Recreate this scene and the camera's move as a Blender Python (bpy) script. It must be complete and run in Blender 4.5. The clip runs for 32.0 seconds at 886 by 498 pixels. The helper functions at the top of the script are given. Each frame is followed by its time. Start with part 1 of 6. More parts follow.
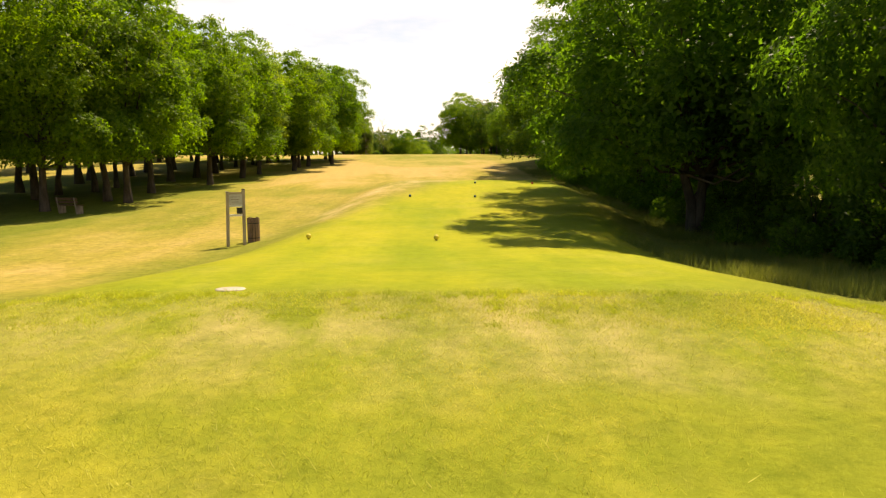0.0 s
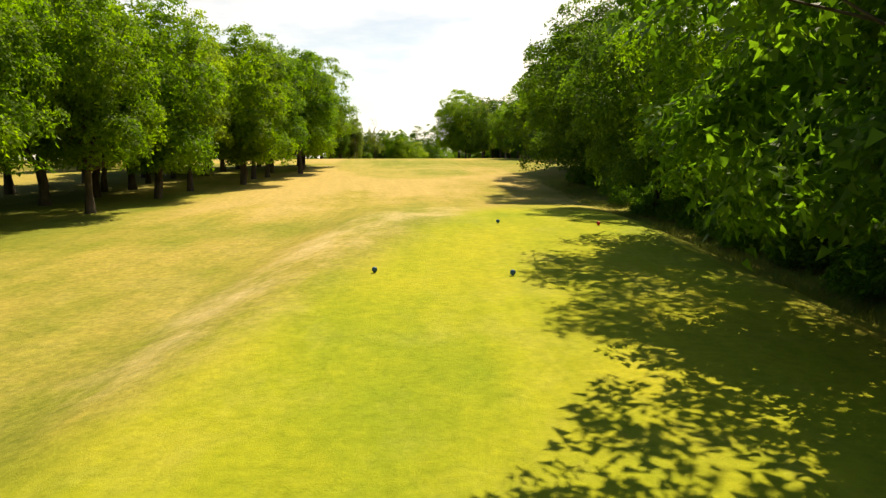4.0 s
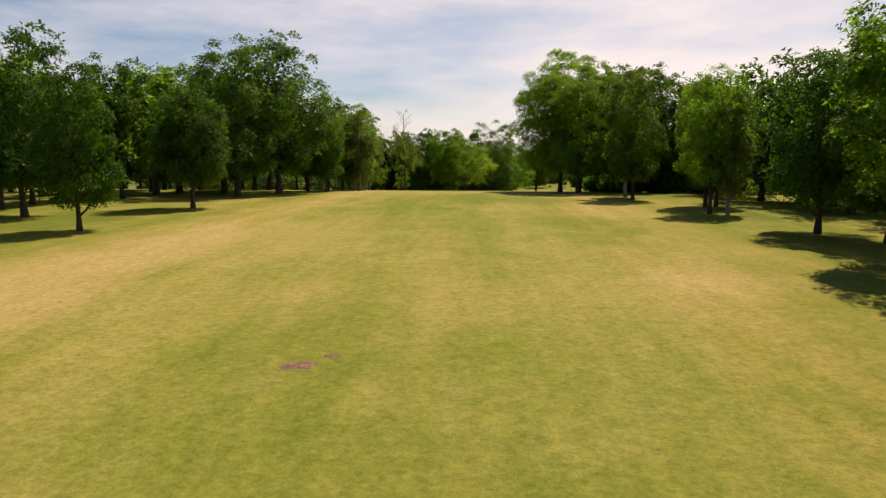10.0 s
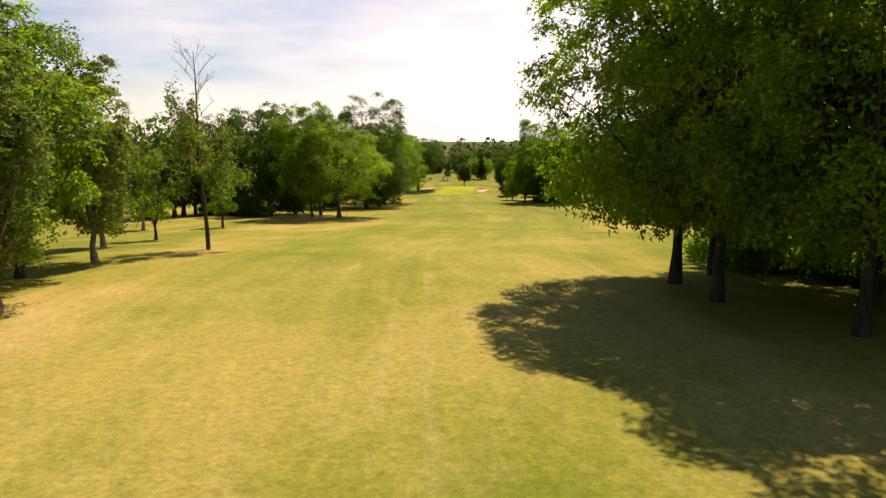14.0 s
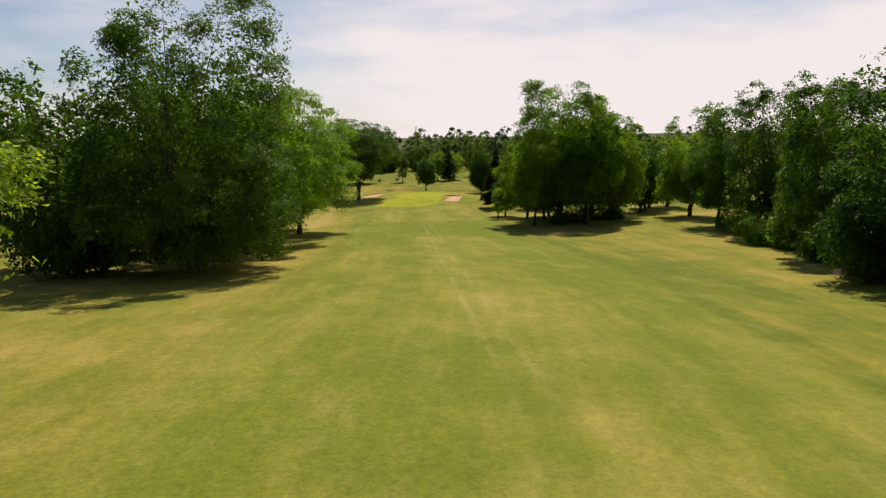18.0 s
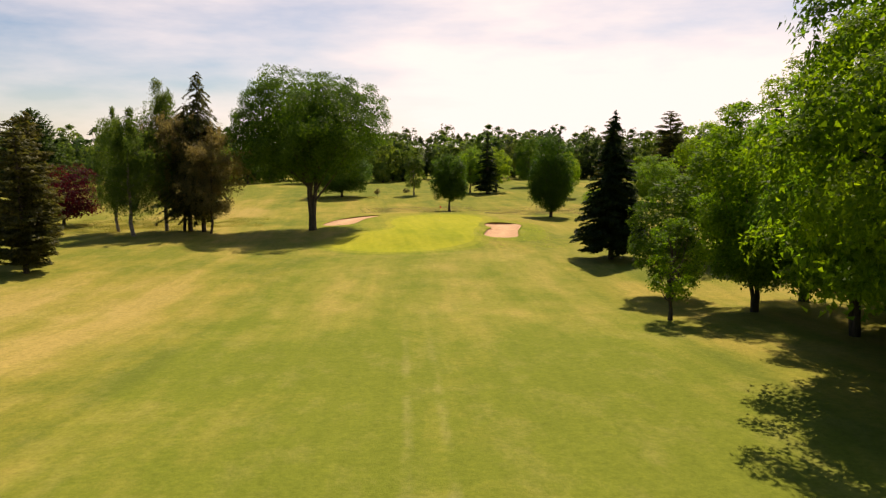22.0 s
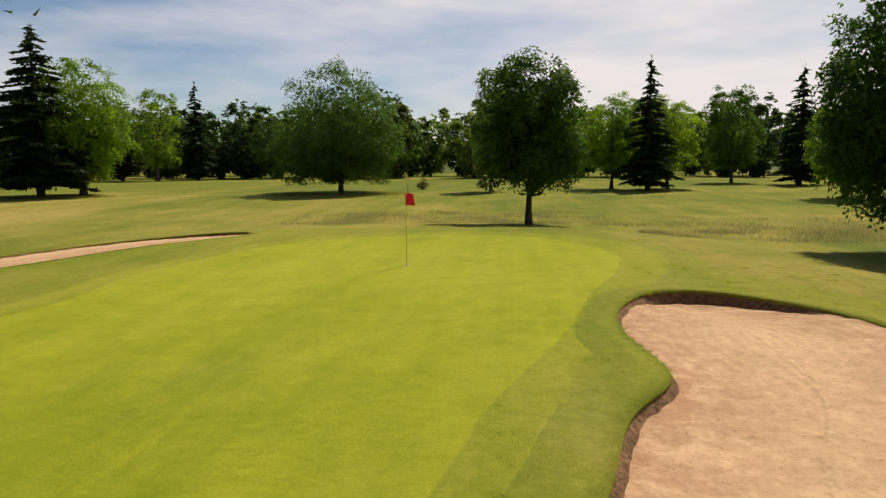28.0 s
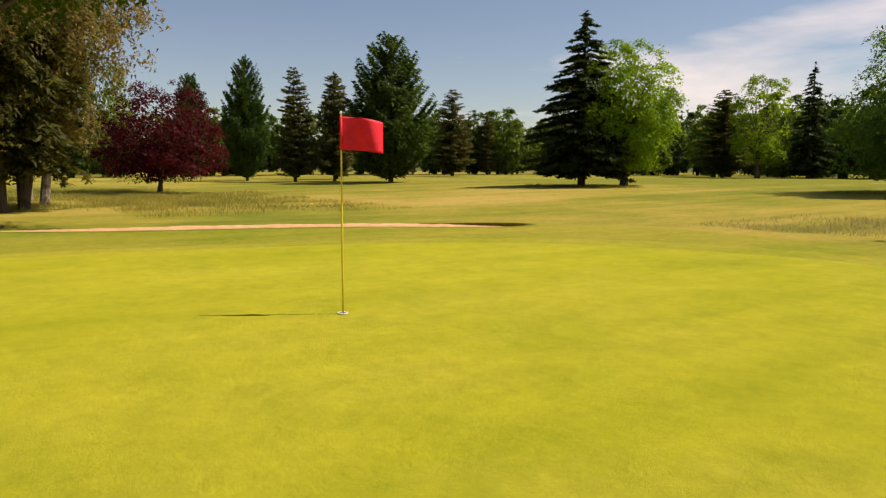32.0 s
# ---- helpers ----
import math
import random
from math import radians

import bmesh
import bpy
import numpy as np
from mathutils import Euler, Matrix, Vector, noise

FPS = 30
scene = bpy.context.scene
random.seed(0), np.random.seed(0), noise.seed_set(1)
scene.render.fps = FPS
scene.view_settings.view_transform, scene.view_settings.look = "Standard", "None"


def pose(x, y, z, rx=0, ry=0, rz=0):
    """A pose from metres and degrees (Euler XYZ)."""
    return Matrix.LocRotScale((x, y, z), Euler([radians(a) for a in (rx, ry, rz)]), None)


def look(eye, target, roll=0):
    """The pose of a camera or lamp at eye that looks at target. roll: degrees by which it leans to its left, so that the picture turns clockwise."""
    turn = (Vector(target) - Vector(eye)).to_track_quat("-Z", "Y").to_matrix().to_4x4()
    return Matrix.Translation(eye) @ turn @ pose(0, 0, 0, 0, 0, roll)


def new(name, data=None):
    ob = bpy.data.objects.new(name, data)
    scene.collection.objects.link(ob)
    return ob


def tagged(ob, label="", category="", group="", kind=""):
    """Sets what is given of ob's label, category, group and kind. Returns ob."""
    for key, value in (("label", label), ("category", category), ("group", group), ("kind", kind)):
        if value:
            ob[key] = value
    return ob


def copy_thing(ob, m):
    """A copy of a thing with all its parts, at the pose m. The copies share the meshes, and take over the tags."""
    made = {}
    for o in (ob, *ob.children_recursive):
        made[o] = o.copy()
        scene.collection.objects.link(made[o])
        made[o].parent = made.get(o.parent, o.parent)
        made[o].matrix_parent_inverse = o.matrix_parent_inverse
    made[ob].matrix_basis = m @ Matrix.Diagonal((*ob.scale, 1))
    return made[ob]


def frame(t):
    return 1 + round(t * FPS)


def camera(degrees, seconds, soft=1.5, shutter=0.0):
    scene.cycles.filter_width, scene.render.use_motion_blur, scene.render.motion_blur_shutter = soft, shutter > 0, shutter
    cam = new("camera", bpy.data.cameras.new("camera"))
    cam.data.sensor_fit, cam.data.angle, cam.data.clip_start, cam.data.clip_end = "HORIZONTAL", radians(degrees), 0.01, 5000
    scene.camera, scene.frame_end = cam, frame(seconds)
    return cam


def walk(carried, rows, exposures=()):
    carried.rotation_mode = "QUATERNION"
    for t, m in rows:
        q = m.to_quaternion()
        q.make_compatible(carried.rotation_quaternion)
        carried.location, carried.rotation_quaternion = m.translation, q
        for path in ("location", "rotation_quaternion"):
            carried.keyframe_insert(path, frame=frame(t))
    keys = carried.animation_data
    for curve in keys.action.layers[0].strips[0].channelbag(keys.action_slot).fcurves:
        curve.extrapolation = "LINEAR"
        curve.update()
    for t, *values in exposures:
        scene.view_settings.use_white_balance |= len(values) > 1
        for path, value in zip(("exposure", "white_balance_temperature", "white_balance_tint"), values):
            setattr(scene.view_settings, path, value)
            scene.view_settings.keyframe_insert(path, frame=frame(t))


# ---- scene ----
# ---- camera ----
cam = camera(64.99, 32.0, 1.3)
PATH = [
    (0, (-0.000, -0.000, 1.198), (-0.003, 9.917, -0.086), -0.18),
    (0.5, (-0.097, 1.534, 1.359), (-0.095, 11.449, 0.063), -0.06),
    (1, (-0.134, 3.132, 1.412), (-0.134, 13.049, 0.127), -0.08),
    (1.5, (-0.230, 5.206, 1.493), (-0.223, 15.124, 0.210), -0.11),
    (2, (-0.283, 7.436, 1.578), (-0.269, 17.354, 0.296), -0.12),
    (2.5, (-0.291, 9.890, 1.695), (-0.266, 19.807, 0.416), -0.13),
    (4.5, (-0.060, 23.956, 2.035), (-0.005, 33.874, 0.762), -0.18),
    (5, (-0.040, 29.853, 2.073), (0.003, 39.771, 0.794), -0.27),
    (5.5, (-0.157, 36.923, 2.245), (-0.107, 46.841, 0.968), -0.33),
    (6, (-0.255, 44.902, 2.879), (-0.195, 54.821, 1.611), -0.30),
    (6.5, (-0.329, 53.216, 3.484), (-0.312, 63.137, 2.226), -0.17),
    (7, (-0.384, 62.216, 4.038), (-0.472, 72.138, 2.797), -0.04),
    (7.5, (-0.350, 70.930, 4.635), (-0.588, 80.850, 3.396), 0.01),
    (8, (-0.487, 79.705, 5.313), (-0.885, 89.618, 4.062), -0.05),
    (8.5, (-0.804, 88.550, 5.953), (-1.398, 98.451, 4.680), -0.07),
    (9, (-1.354, 97.298, 6.384), (-2.093, 107.187, 5.091), -0.05),
    (9.5, (-2.078, 106.131, 6.675), (-2.894, 116.013, 5.379), 0.02),
    (10, (-2.821, 114.795, 6.580), (-3.659, 124.672, 5.261), 0.08),
    (10.5, (-3.442, 123.637, 6.445), (-4.306, 133.506, 5.079), 0.16),
    (11, (-4.294, 132.596, 6.715), (-5.127, 142.462, 5.313), 0.30),
    (11.5, (-5.161, 141.415, 7.172), (-5.927, 151.283, 5.744), 0.40),
    (12, (-6.147, 150.356, 7.525), (-6.698, 160.233, 6.064), 0.49),
    (12.5, (-7.146, 159.157, 7.790), (-7.298, 169.044, 6.304), 0.46),
    (13, (-8.085, 168.088, 8.023), (-7.863, 177.970, 6.508), 0.37),
    (13.5, (-8.683, 177.333, 8.161), (-8.032, 187.192, 6.621), 0.24),
    (14, (-9.145, 186.819, 8.231), (-7.968, 196.626, 6.668), -0.04),
    (14.5, (-8.987, 196.722, 8.195), (-7.480, 206.481, 6.612), -0.32),
    (16.5, (-3.702, 238.801, 6.188), (-1.980, 248.519, 4.575), -0.82),
    (17, (-1.434, 250.246, 5.714), (0.303, 259.962, 4.104), -0.70),
    (17.5, (0.627, 261.214, 5.370), (2.376, 270.927, 3.758), -0.63),
    (18, (2.785, 272.130, 4.924), (4.531, 281.844, 3.314), -0.63),
    (18.5, (5.078, 283.257, 4.327), (6.793, 292.977, 2.717), -0.60),
    (19, (7.182, 294.299, 3.725), (8.850, 304.028, 2.126), -0.56),
    (19.5, (9.072, 305.571, 3.097), (10.703, 315.309, 1.511), -0.52),
    (20, (11.091, 316.541, 2.357), (12.661, 326.294, 0.801), -0.47),
    (20.5, (13.140, 327.901, 1.614), (14.636, 337.669, 0.081), -0.45),
    (21, (14.970, 339.640, 0.911), (16.385, 349.425, -0.592), -0.37),
    (21.5, (16.672, 351.053, 0.064), (18.027, 360.851, -1.407), -0.31),
    (22, (18.048, 362.153, -0.929), (19.373, 371.961, -2.356), -0.28),
    (22.5, (18.973, 372.384, -1.809), (20.256, 382.205, -3.182), -0.20),
    (23, (19.731, 381.301, -2.622), (20.969, 391.134, -3.951), -0.07),
    (23.5, (20.542, 388.896, -3.389), (21.750, 398.737, -4.689), 0.05),
    (24, (21.724, 395.060, -4.148), (22.889, 404.911, -5.418), 0.10),
    (24.5, (23.328, 400.946, -4.905), (24.418, 410.808, -6.152), 0.07),
    (26.5, (29.978, 423.678, -6.968), (30.326, 433.596, -8.198), -0.38),
    (27, (31.253, 429.137, -7.359), (31.256, 439.062, -8.581), -0.38),
    (27.5, (32.398, 434.151, -7.687), (31.973, 444.067, -8.904), -0.32),
    (28, (33.466, 438.392, -7.947), (32.580, 448.279, -9.159), -0.28),
    (28.5, (34.401, 441.769, -8.267), (32.987, 451.595, -9.470), -0.28),
    (29, (35.253, 444.764, -8.497), (33.038, 454.441, -9.694), -0.23),
    (29.5, (35.974, 447.234, -8.696), (32.598, 456.573, -9.869), -0.11),
    (30, (36.465, 449.296, -8.884), (32.005, 458.171, -10.039), 0.02),
    (30.5, (36.854, 451.011, -9.023), (31.311, 459.254, -10.173), 0.08),
    (31, (37.166, 452.436, -9.139), (30.582, 459.874, -10.291), 0.16),
    (31.5, (37.322, 453.867, -9.249), (29.768, 460.317, -10.403), 0.26),
    (32, (37.403, 455.080, -9.298), (29.069, 460.483, -10.456), 0.34),
]
EXPOSURES = [(0, 0.88, 8300, 17), (2, 0.75, 8100, 14), (5, 0.85, 7500, 7), (6.3, 0.52, 6300, 14), (7, 0.37, 5120, 28), (8, 0.22, 4760, 44), (8.6, 0.12, 5480, 29), (9, 0.12, 6250, 29), (10, 0.15, 6950, 19), (11, 0.18, 7000, 12), (12, 0.43, 7550, 15), (13, 0.58, 7600, 23), (14.5, 0.45, 7280, 20), (17, 0.02, 6600, 13), (18, 0.04, 6620, 15), (20, 0.10, 6700, 15), (21, 0.35, 7150, 17), (22, 0.33, 7350, 22), (23, 0.06, 6980, 18), (24, 0.07, 7000, 12), (27, 0.0, 6580, 16), (28, -0.04, 6570, 13), (29, 0.0, 6700, 10), (30, 0.19, 7000, 12), (31, 0.30, 7450, 18), (32, 0.37, 7600, 20)]
walk(cam, [(t, look(eye, target, roll)) for t, eye, target, roll in PATH], EXPOSURES)

# ---- light: high summer sun ahead of the camera, thin bright cloud ----
SUN_ELEVATION, SUN_TURN = 55.0, 27.0
world = bpy.data.worlds.new("summer_sky")
scene.world = world
world.use_nodes = True
wn, wl = world.node_tree.nodes, world.node_tree.links
sky = wn.new("ShaderNodeTexSky")
sky.sky_type, sky.sun_disc = "NISHITA", False
sky.sun_elevation, sky.sun_rotation = radians(SUN_ELEVATION), radians(SUN_TURN)
sky.air_density, sky.dust_density, sky.ozone_density = 1.0, 0.3, 3.0
sky_coord = wn.new("ShaderNodeTexCoord")
flat = wn.new("ShaderNodeMapping")
flat.inputs["Scale"].default_value = (1.0, 1.3, 4.5)
flat.inputs["Location"].default_value = (0.3, 0.1, 0.0)
cloud = wn.new("ShaderNodeTexNoise")
cloud.inputs["Scale"].default_value, cloud.inputs["Detail"].default_value, cloud.inputs["Roughness"].default_value = 1.7, 7.0, 0.55
cloud_ramp = wn.new("ShaderNodeValToRGB")
cloud_ramp.color_ramp.elements[0].position, cloud_ramp.color_ramp.elements[1].position = 0.42, 0.70
# the cloud thins out towards the west side of the course
apart = wn.new("ShaderNodeSeparateXYZ")
wl.new(sky_coord.outputs["Generated"], apart.inputs["Vector"])
thin_out = wn.new("ShaderNodeMath")
thin_out.operation, thin_out.inputs[1].default_value, thin_out.inputs[2].default_value = "MULTIPLY_ADD", 0.30, 0.19
wl.new(apart.outputs["X"], thin_out.inputs[0])
# and opens to blue overhead
higher = wn.new("ShaderNodeMath")
higher.operation, higher.inputs[1].default_value = "MULTIPLY_ADD", -0.8
wl.new(apart.outputs["Z"], higher.inputs[0])
wl.new(thin_out.outputs["Value"], higher.inputs[2])
cover = wn.new("ShaderNodeMath")
cover.operation = "ADD"
cloud_mix = wn.new("ShaderNodeMix")
cloud_mix.data_type = "RGBA"
cloud_mix.inputs["B"].default_value = (11.0, 10.35, 10.1, 1)
wl.new(sky_coord.outputs["Generated"], flat.inputs["Vector"])
wl.new(flat.outputs["Vector"], cloud.inputs["Vector"])
wl.new(cloud.outputs["Fac"], cover.inputs[0])
wl.new(higher.outputs["Value"], cover.inputs[1])
wl.new(cover.outputs["Value"], cloud_ramp.inputs["Fac"])
wl.new(cloud_ramp.outputs["Color"], cloud_mix.inputs["Factor"])
wl.new(sky.outputs["Color"], cloud_mix.inputs["A"])
wl.new(cloud_mix.outputs["Result"], wn["Background"].inputs["Color"])
wn["Background"].inputs["Strength"].default_value = 0.078
sun_data = bpy.data.lights.new("sun", "SUN")
sun_data.energy, sun_data.angle, sun_data.color = 5.0, radians(0.55), (1.0, 0.93, 0.80)
sun = new("sun", sun_data)
sun.matrix_world = look((math.sin(radians(SUN_TURN)) * 50, math.cos(radians(SUN_TURN)) * 50, 50 * math.tan(radians(SUN_ELEVATION))), (0, 0, 0))

# ---- materials ----
def node_material(name, rough=0.8, metal=0.0):
    m = bpy.data.materials.new(name)
    m.use_nodes = True
    b = m.node_tree.nodes["Principled BSDF"]
    b.inputs["Roughness"].default_value, b.inputs["Metallic"].default_value = rough, metal
    b.inputs["Specular IOR Level"].default_value = 0.25
    return m, m.node_tree.nodes, m.node_tree.links, b


def noise_node(n, l, scale, detail=4.0, rough=0.55, stretch=None):
    tc = n.new("ShaderNodeTexCoord")
    no = n.new("ShaderNodeTexNoise")
    no.inputs["Scale"].default_value, no.inputs["Detail"].default_value, no.inputs["Roughness"].default_value = scale, detail, rough
    if stretch:
        mp = n.new("ShaderNodeMapping")
        mp.inputs["Scale"].default_value = stretch
        l.new(tc.outputs["Object"], mp.inputs["Vector"])
        l.new(mp.outputs["Vector"], no.inputs["Vector"])
    else:
        l.new(tc.outputs["Object"], no.inputs["Vector"])
    return no.outputs["Fac"]


def ramp_node(n, l, fac, *stops):
    r = n.new("ShaderNodeValToRGB")
    e = r.color_ramp.elements
    while len(e) < len(stops):
        e.new(0.5)
    for k, (p, c) in enumerate(stops):
        e[k].position, e[k].color = p, (*c, 1)
    l.new(fac, r.inputs["Fac"])
    return r.outputs["Color"]


def mix_node(n, l, fac, a, b, mode="MIX"):
    m = n.new("ShaderNodeMix")
    m.data_type, m.blend_type = "RGBA", mode
    for key, v in (("Factor", fac), ("A", a), ("B", b)):
        if isinstance(v, (int, float)):
            m.inputs[key].default_value = v
        elif isinstance(v, tuple):
            m.inputs[key].default_value = (*v, 1)
        else:
            l.new(v, m.inputs[key])
    return m.outputs["Result"]


def bump_node(n, l, b, fac, strength, distance):
    bp = n.new("ShaderNodeBump")
    bp.inputs["Strength"].default_value, bp.inputs["Distance"].default_value = strength, distance
    l.new(fac, bp.inputs["Height"])
    l.new(bp.outputs["Normal"], b.inputs["Normal"])


STRAW, HAY, OLIVE, GREEN = (0.395, 0.288, 0.098), (0.295, 0.240, 0.050), (0.195, 0.197, 0.028), (0.125, 0.152, 0.020)


def course_turf():
    """The whole course in one turf: rough that is dry on the hill and greener below, and inside the mown outlines tee, fairway and collar."""
    m, n, l, b = node_material("course_turf", 0.9)
    b.inputs["Specular IOR Level"].default_value = 0.04
    wide = noise_node(n, l, 0.045, 6.0, 0.62)
    blot = noise_node(n, l, 0.35, 7.0, 0.68, (1, 0.55, 1))
    fine = noise_node(n, l, 1.6, 6.0, 0.7)
    tuft = noise_node(n, l, 6.0, 9.0, 0.8)
    edge = noise_node(n, l, 0.8, 4.0, 0.6)

    def combed(across_scale, along_scale, detail):
        """Uneven streaks that run along the hole, as mowers and trolleys leave them."""
        tc = n.new("ShaderNodeTexCoord")
        cut = n.new("ShaderNodeSeparateXYZ")
        l.new(tc.outputs["Object"], cut.inputs["Vector"])
        put = n.new("ShaderNodeCombineXYZ")
        l.new(calc("MULTIPLY", named("across"), across_scale), put.inputs["X"])
        l.new(calc("MULTIPLY", cut.outputs["Y"], along_scale), put.inputs["Y"])
        no = n.new("ShaderNodeTexNoise")
        no.inputs["Scale"].default_value, no.inputs["Detail"].default_value, no.inputs["Roughness"].default_value = 1.0, detail, 0.6
        l.new(put.outputs["Vector"], no.inputs["Vector"])
        return no.outputs["Fac"]

    def named(key):
        at = n.new("ShaderNodeAttribute")
        at.attribute_name = key
        return at.outputs["Fac"]

    def calc(op, u, v, w=None):
        q = n.new("ShaderNodeMath")
        q.operation = op
        for k, s in enumerate((u, v, w)):
            if s is None:
                continue
            if isinstance(s, (int, float)):
                q.inputs[k].default_value = s
            else:
                l.new(s, q.inputs[k])
        return q.outputs["Value"]

    def zone(key, width, wander):
        """1 inside the outline: its signed distance, made uneven, over a soft width."""
        d = calc("MULTIPLY_ADD", calc("SUBTRACT", edge, 0.5), wander, named(key))
        r = n.new("ShaderNodeMapRange")
        r.interpolation_type = "SMOOTHSTEP"
        r.inputs["From Min"].default_value, r.inputs["From Max"].default_value = -width, width
        l.new(d, r.inputs["Value"])
        return r.outputs["Result"]

    def blotched(light, mid, dark, shift=None):
        f = calc("MULTIPLY_ADD", blot, 0.45, calc("MULTIPLY_ADD", wide, 0.83, calc("MULTIPLY", fine, 0.13)))
        f = calc("MULTIPLY_ADD", lane, 0.46, calc("MULTIPLY_ADD", comb, 0.06, f))
        f = calc("SUBTRACT", f, 0.46)
        if shift is not None:
            f = calc("ADD", f, shift)
        return ramp_node(n, l, f, (0.37, dark), (0.5, mid), (0.65, light))

    lane, comb = combed(0.22, 0.02, 2.0), combed(1.3, 0.11, 4.0)
    dry = calc("SUBTRACT", named("dry"), 0.5)
    rough = blotched(STRAW, HAY, OLIVE, calc("MULTIPLY", dry, 0.37))
    lush = blotched(HAY, OLIVE, GREEN, calc("MULTIPLY", dry, 0.26))
    col = mix_node(n, l, named("lush"), rough, lush)
    fair = blotched((0.305, 0.255, 0.060), (0.212, 0.212, 0.034), (0.150, 0.178, 0.020), calc("MULTIPLY", dry, 0.28))
    col = mix_node(n, l, calc("MULTIPLY", zone("fairway", 0.5, 1.0), 0.9), col, fair)
    teeing = blotched((0.32, 0.30, 0.022), (0.26, 0.275, 0.018), (0.19, 0.235, 0.015))
    col = mix_node(n, l, zone("teeing", 1.4, 1.2), col, teeing)
    collar = blotched((0.240, 0.230, 0.030), (0.178, 0.202, 0.020), (0.114, 0.158, 0.013))
    col = mix_node(n, l, zone("collar", 0.12, 0.3), col, collar)
    apron = calc("MULTIPLY", zone("apron", 0.10, 0.15), 0.55)
    col = mix_node(n, l, apron, col, blotched((0.30, 0.29, 0.030), (0.255, 0.268, 0.020), (0.190, 0.222, 0.016)))
    putting = zone("putting", 0.035, 0.12)
    col = mix_node(n, l, putting, col, blotched((0.325, 0.318, 0.026), (0.282, 0.294, 0.019), (0.220, 0.250, 0.014)))
    worn = calc("MULTIPLY", zone("worn", 1.2, 3.0), ramp_node(n, l, blot, (0.4, (0, 0, 0)), (0.62, (0.8, 0.8, 0.8))))
    col = mix_node(n, l, worn, col, (0.46, 0.36, 0.17))
    rut = calc("ABSOLUTE", calc("SUBTRACT", calc("ABSOLUTE", named("track"), 0.0), 0.62), 0.0)
    near_track = n.new("ShaderNodeMapRange")
    near_track.inputs["From Min"].default_value, near_track.inputs["From Max"].default_value = 0.26, 0.06
    l.new(calc("MULTIPLY_ADD", calc("SUBTRACT", edge, 0.5), 0.3, rut), near_track.inputs["Value"])
    worn_in = calc("MULTIPLY", named("tracked"), ramp_node(n, l, blot, (0.42, (0, 0, 0)), (0.62, (0.36, 0.36, 0.36))))
    col = mix_node(n, l, calc("MULTIPLY", near_track.outputs["Result"], worn_in), col, (0.37, 0.32, 0.13))
    # dark ground of the far woods, and shade painted in under those by the tee
    col = mix_node(n, l, named("woods_and_shade"), col, (0.075, 0.092, 0.034))
    # clippings, dry streaks and tufts; the closely mown tee is smoother
    rougher = calc("MULTIPLY_ADD", named("lush"), -0.3, 1.0)
    rougher = calc("MULTIPLY_ADD", putting, -0.34, calc("MULTIPLY_ADD", zone("collar", 0.12, 0.3), -0.15, calc("MULTIPLY_ADD", zone("teeing", 0.5, 1.0), -0.30, rougher)))
    streak = noise_node(n, l, 0.5, 9.0, 0.74, (1, 0.6, 1))
    col = mix_node(n, l, calc("MULTIPLY", rougher, ramp_node(n, l, streak, (0.5, (0, 0, 0)), (0.68, (0.42, 0.42, 0.42)))), col, mix_node(n, l, 0.6, col, (0.42, 0.33, 0.12)))
    col = mix_node(n, l, 1.0, col, ramp_node(n, l, comb, (0.34, (0.94, 0.96, 0.93)), (0.5, (1, 1, 1)), (0.66, (1.06, 1.05, 1.05))), "MULTIPLY")
    mott = noise_node(n, l, 2.6, 9.0, 0.8)
    col = mix_node(n, l, rougher, col, mix_node(n, l, 1.0, col, ramp_node(n, l, mott, (0.36, (0.77, 0.81, 0.74)), (0.5, (0.99, 0.99, 0.98)), (0.64, (1.16, 1.13, 1.11))), "MULTIPLY"))
    moss = noise_node(n, l, 1.25, 7.0, 0.72)
    col = mix_node(n, l, putting, col, mix_node(n, l, 1.0, col, ramp_node(n, l, moss, (0.36, (0.88, 0.92, 0.89)), (0.52, (1, 1, 1)), (0.66, (1.06, 1.04, 1.0))), "MULTIPLY"))
    col = mix_node(n, l, rougher, col, mix_node(n, l, 1.0, col, ramp_node(n, l, tuft, (0.33, (0.68, 0.71, 0.63)), (0.5, (0.98, 0.98, 0.97)), (0.67, (1.25, 1.22, 1.17))), "MULTIPLY"))
    l.new(col, b.inputs["Base Color"])
    bump_node(n, l, b, calc("MULTIPLY_ADD", fine, 0.6, tuft), 0.6, 0.055)
    return m


COURSE = course_turf()


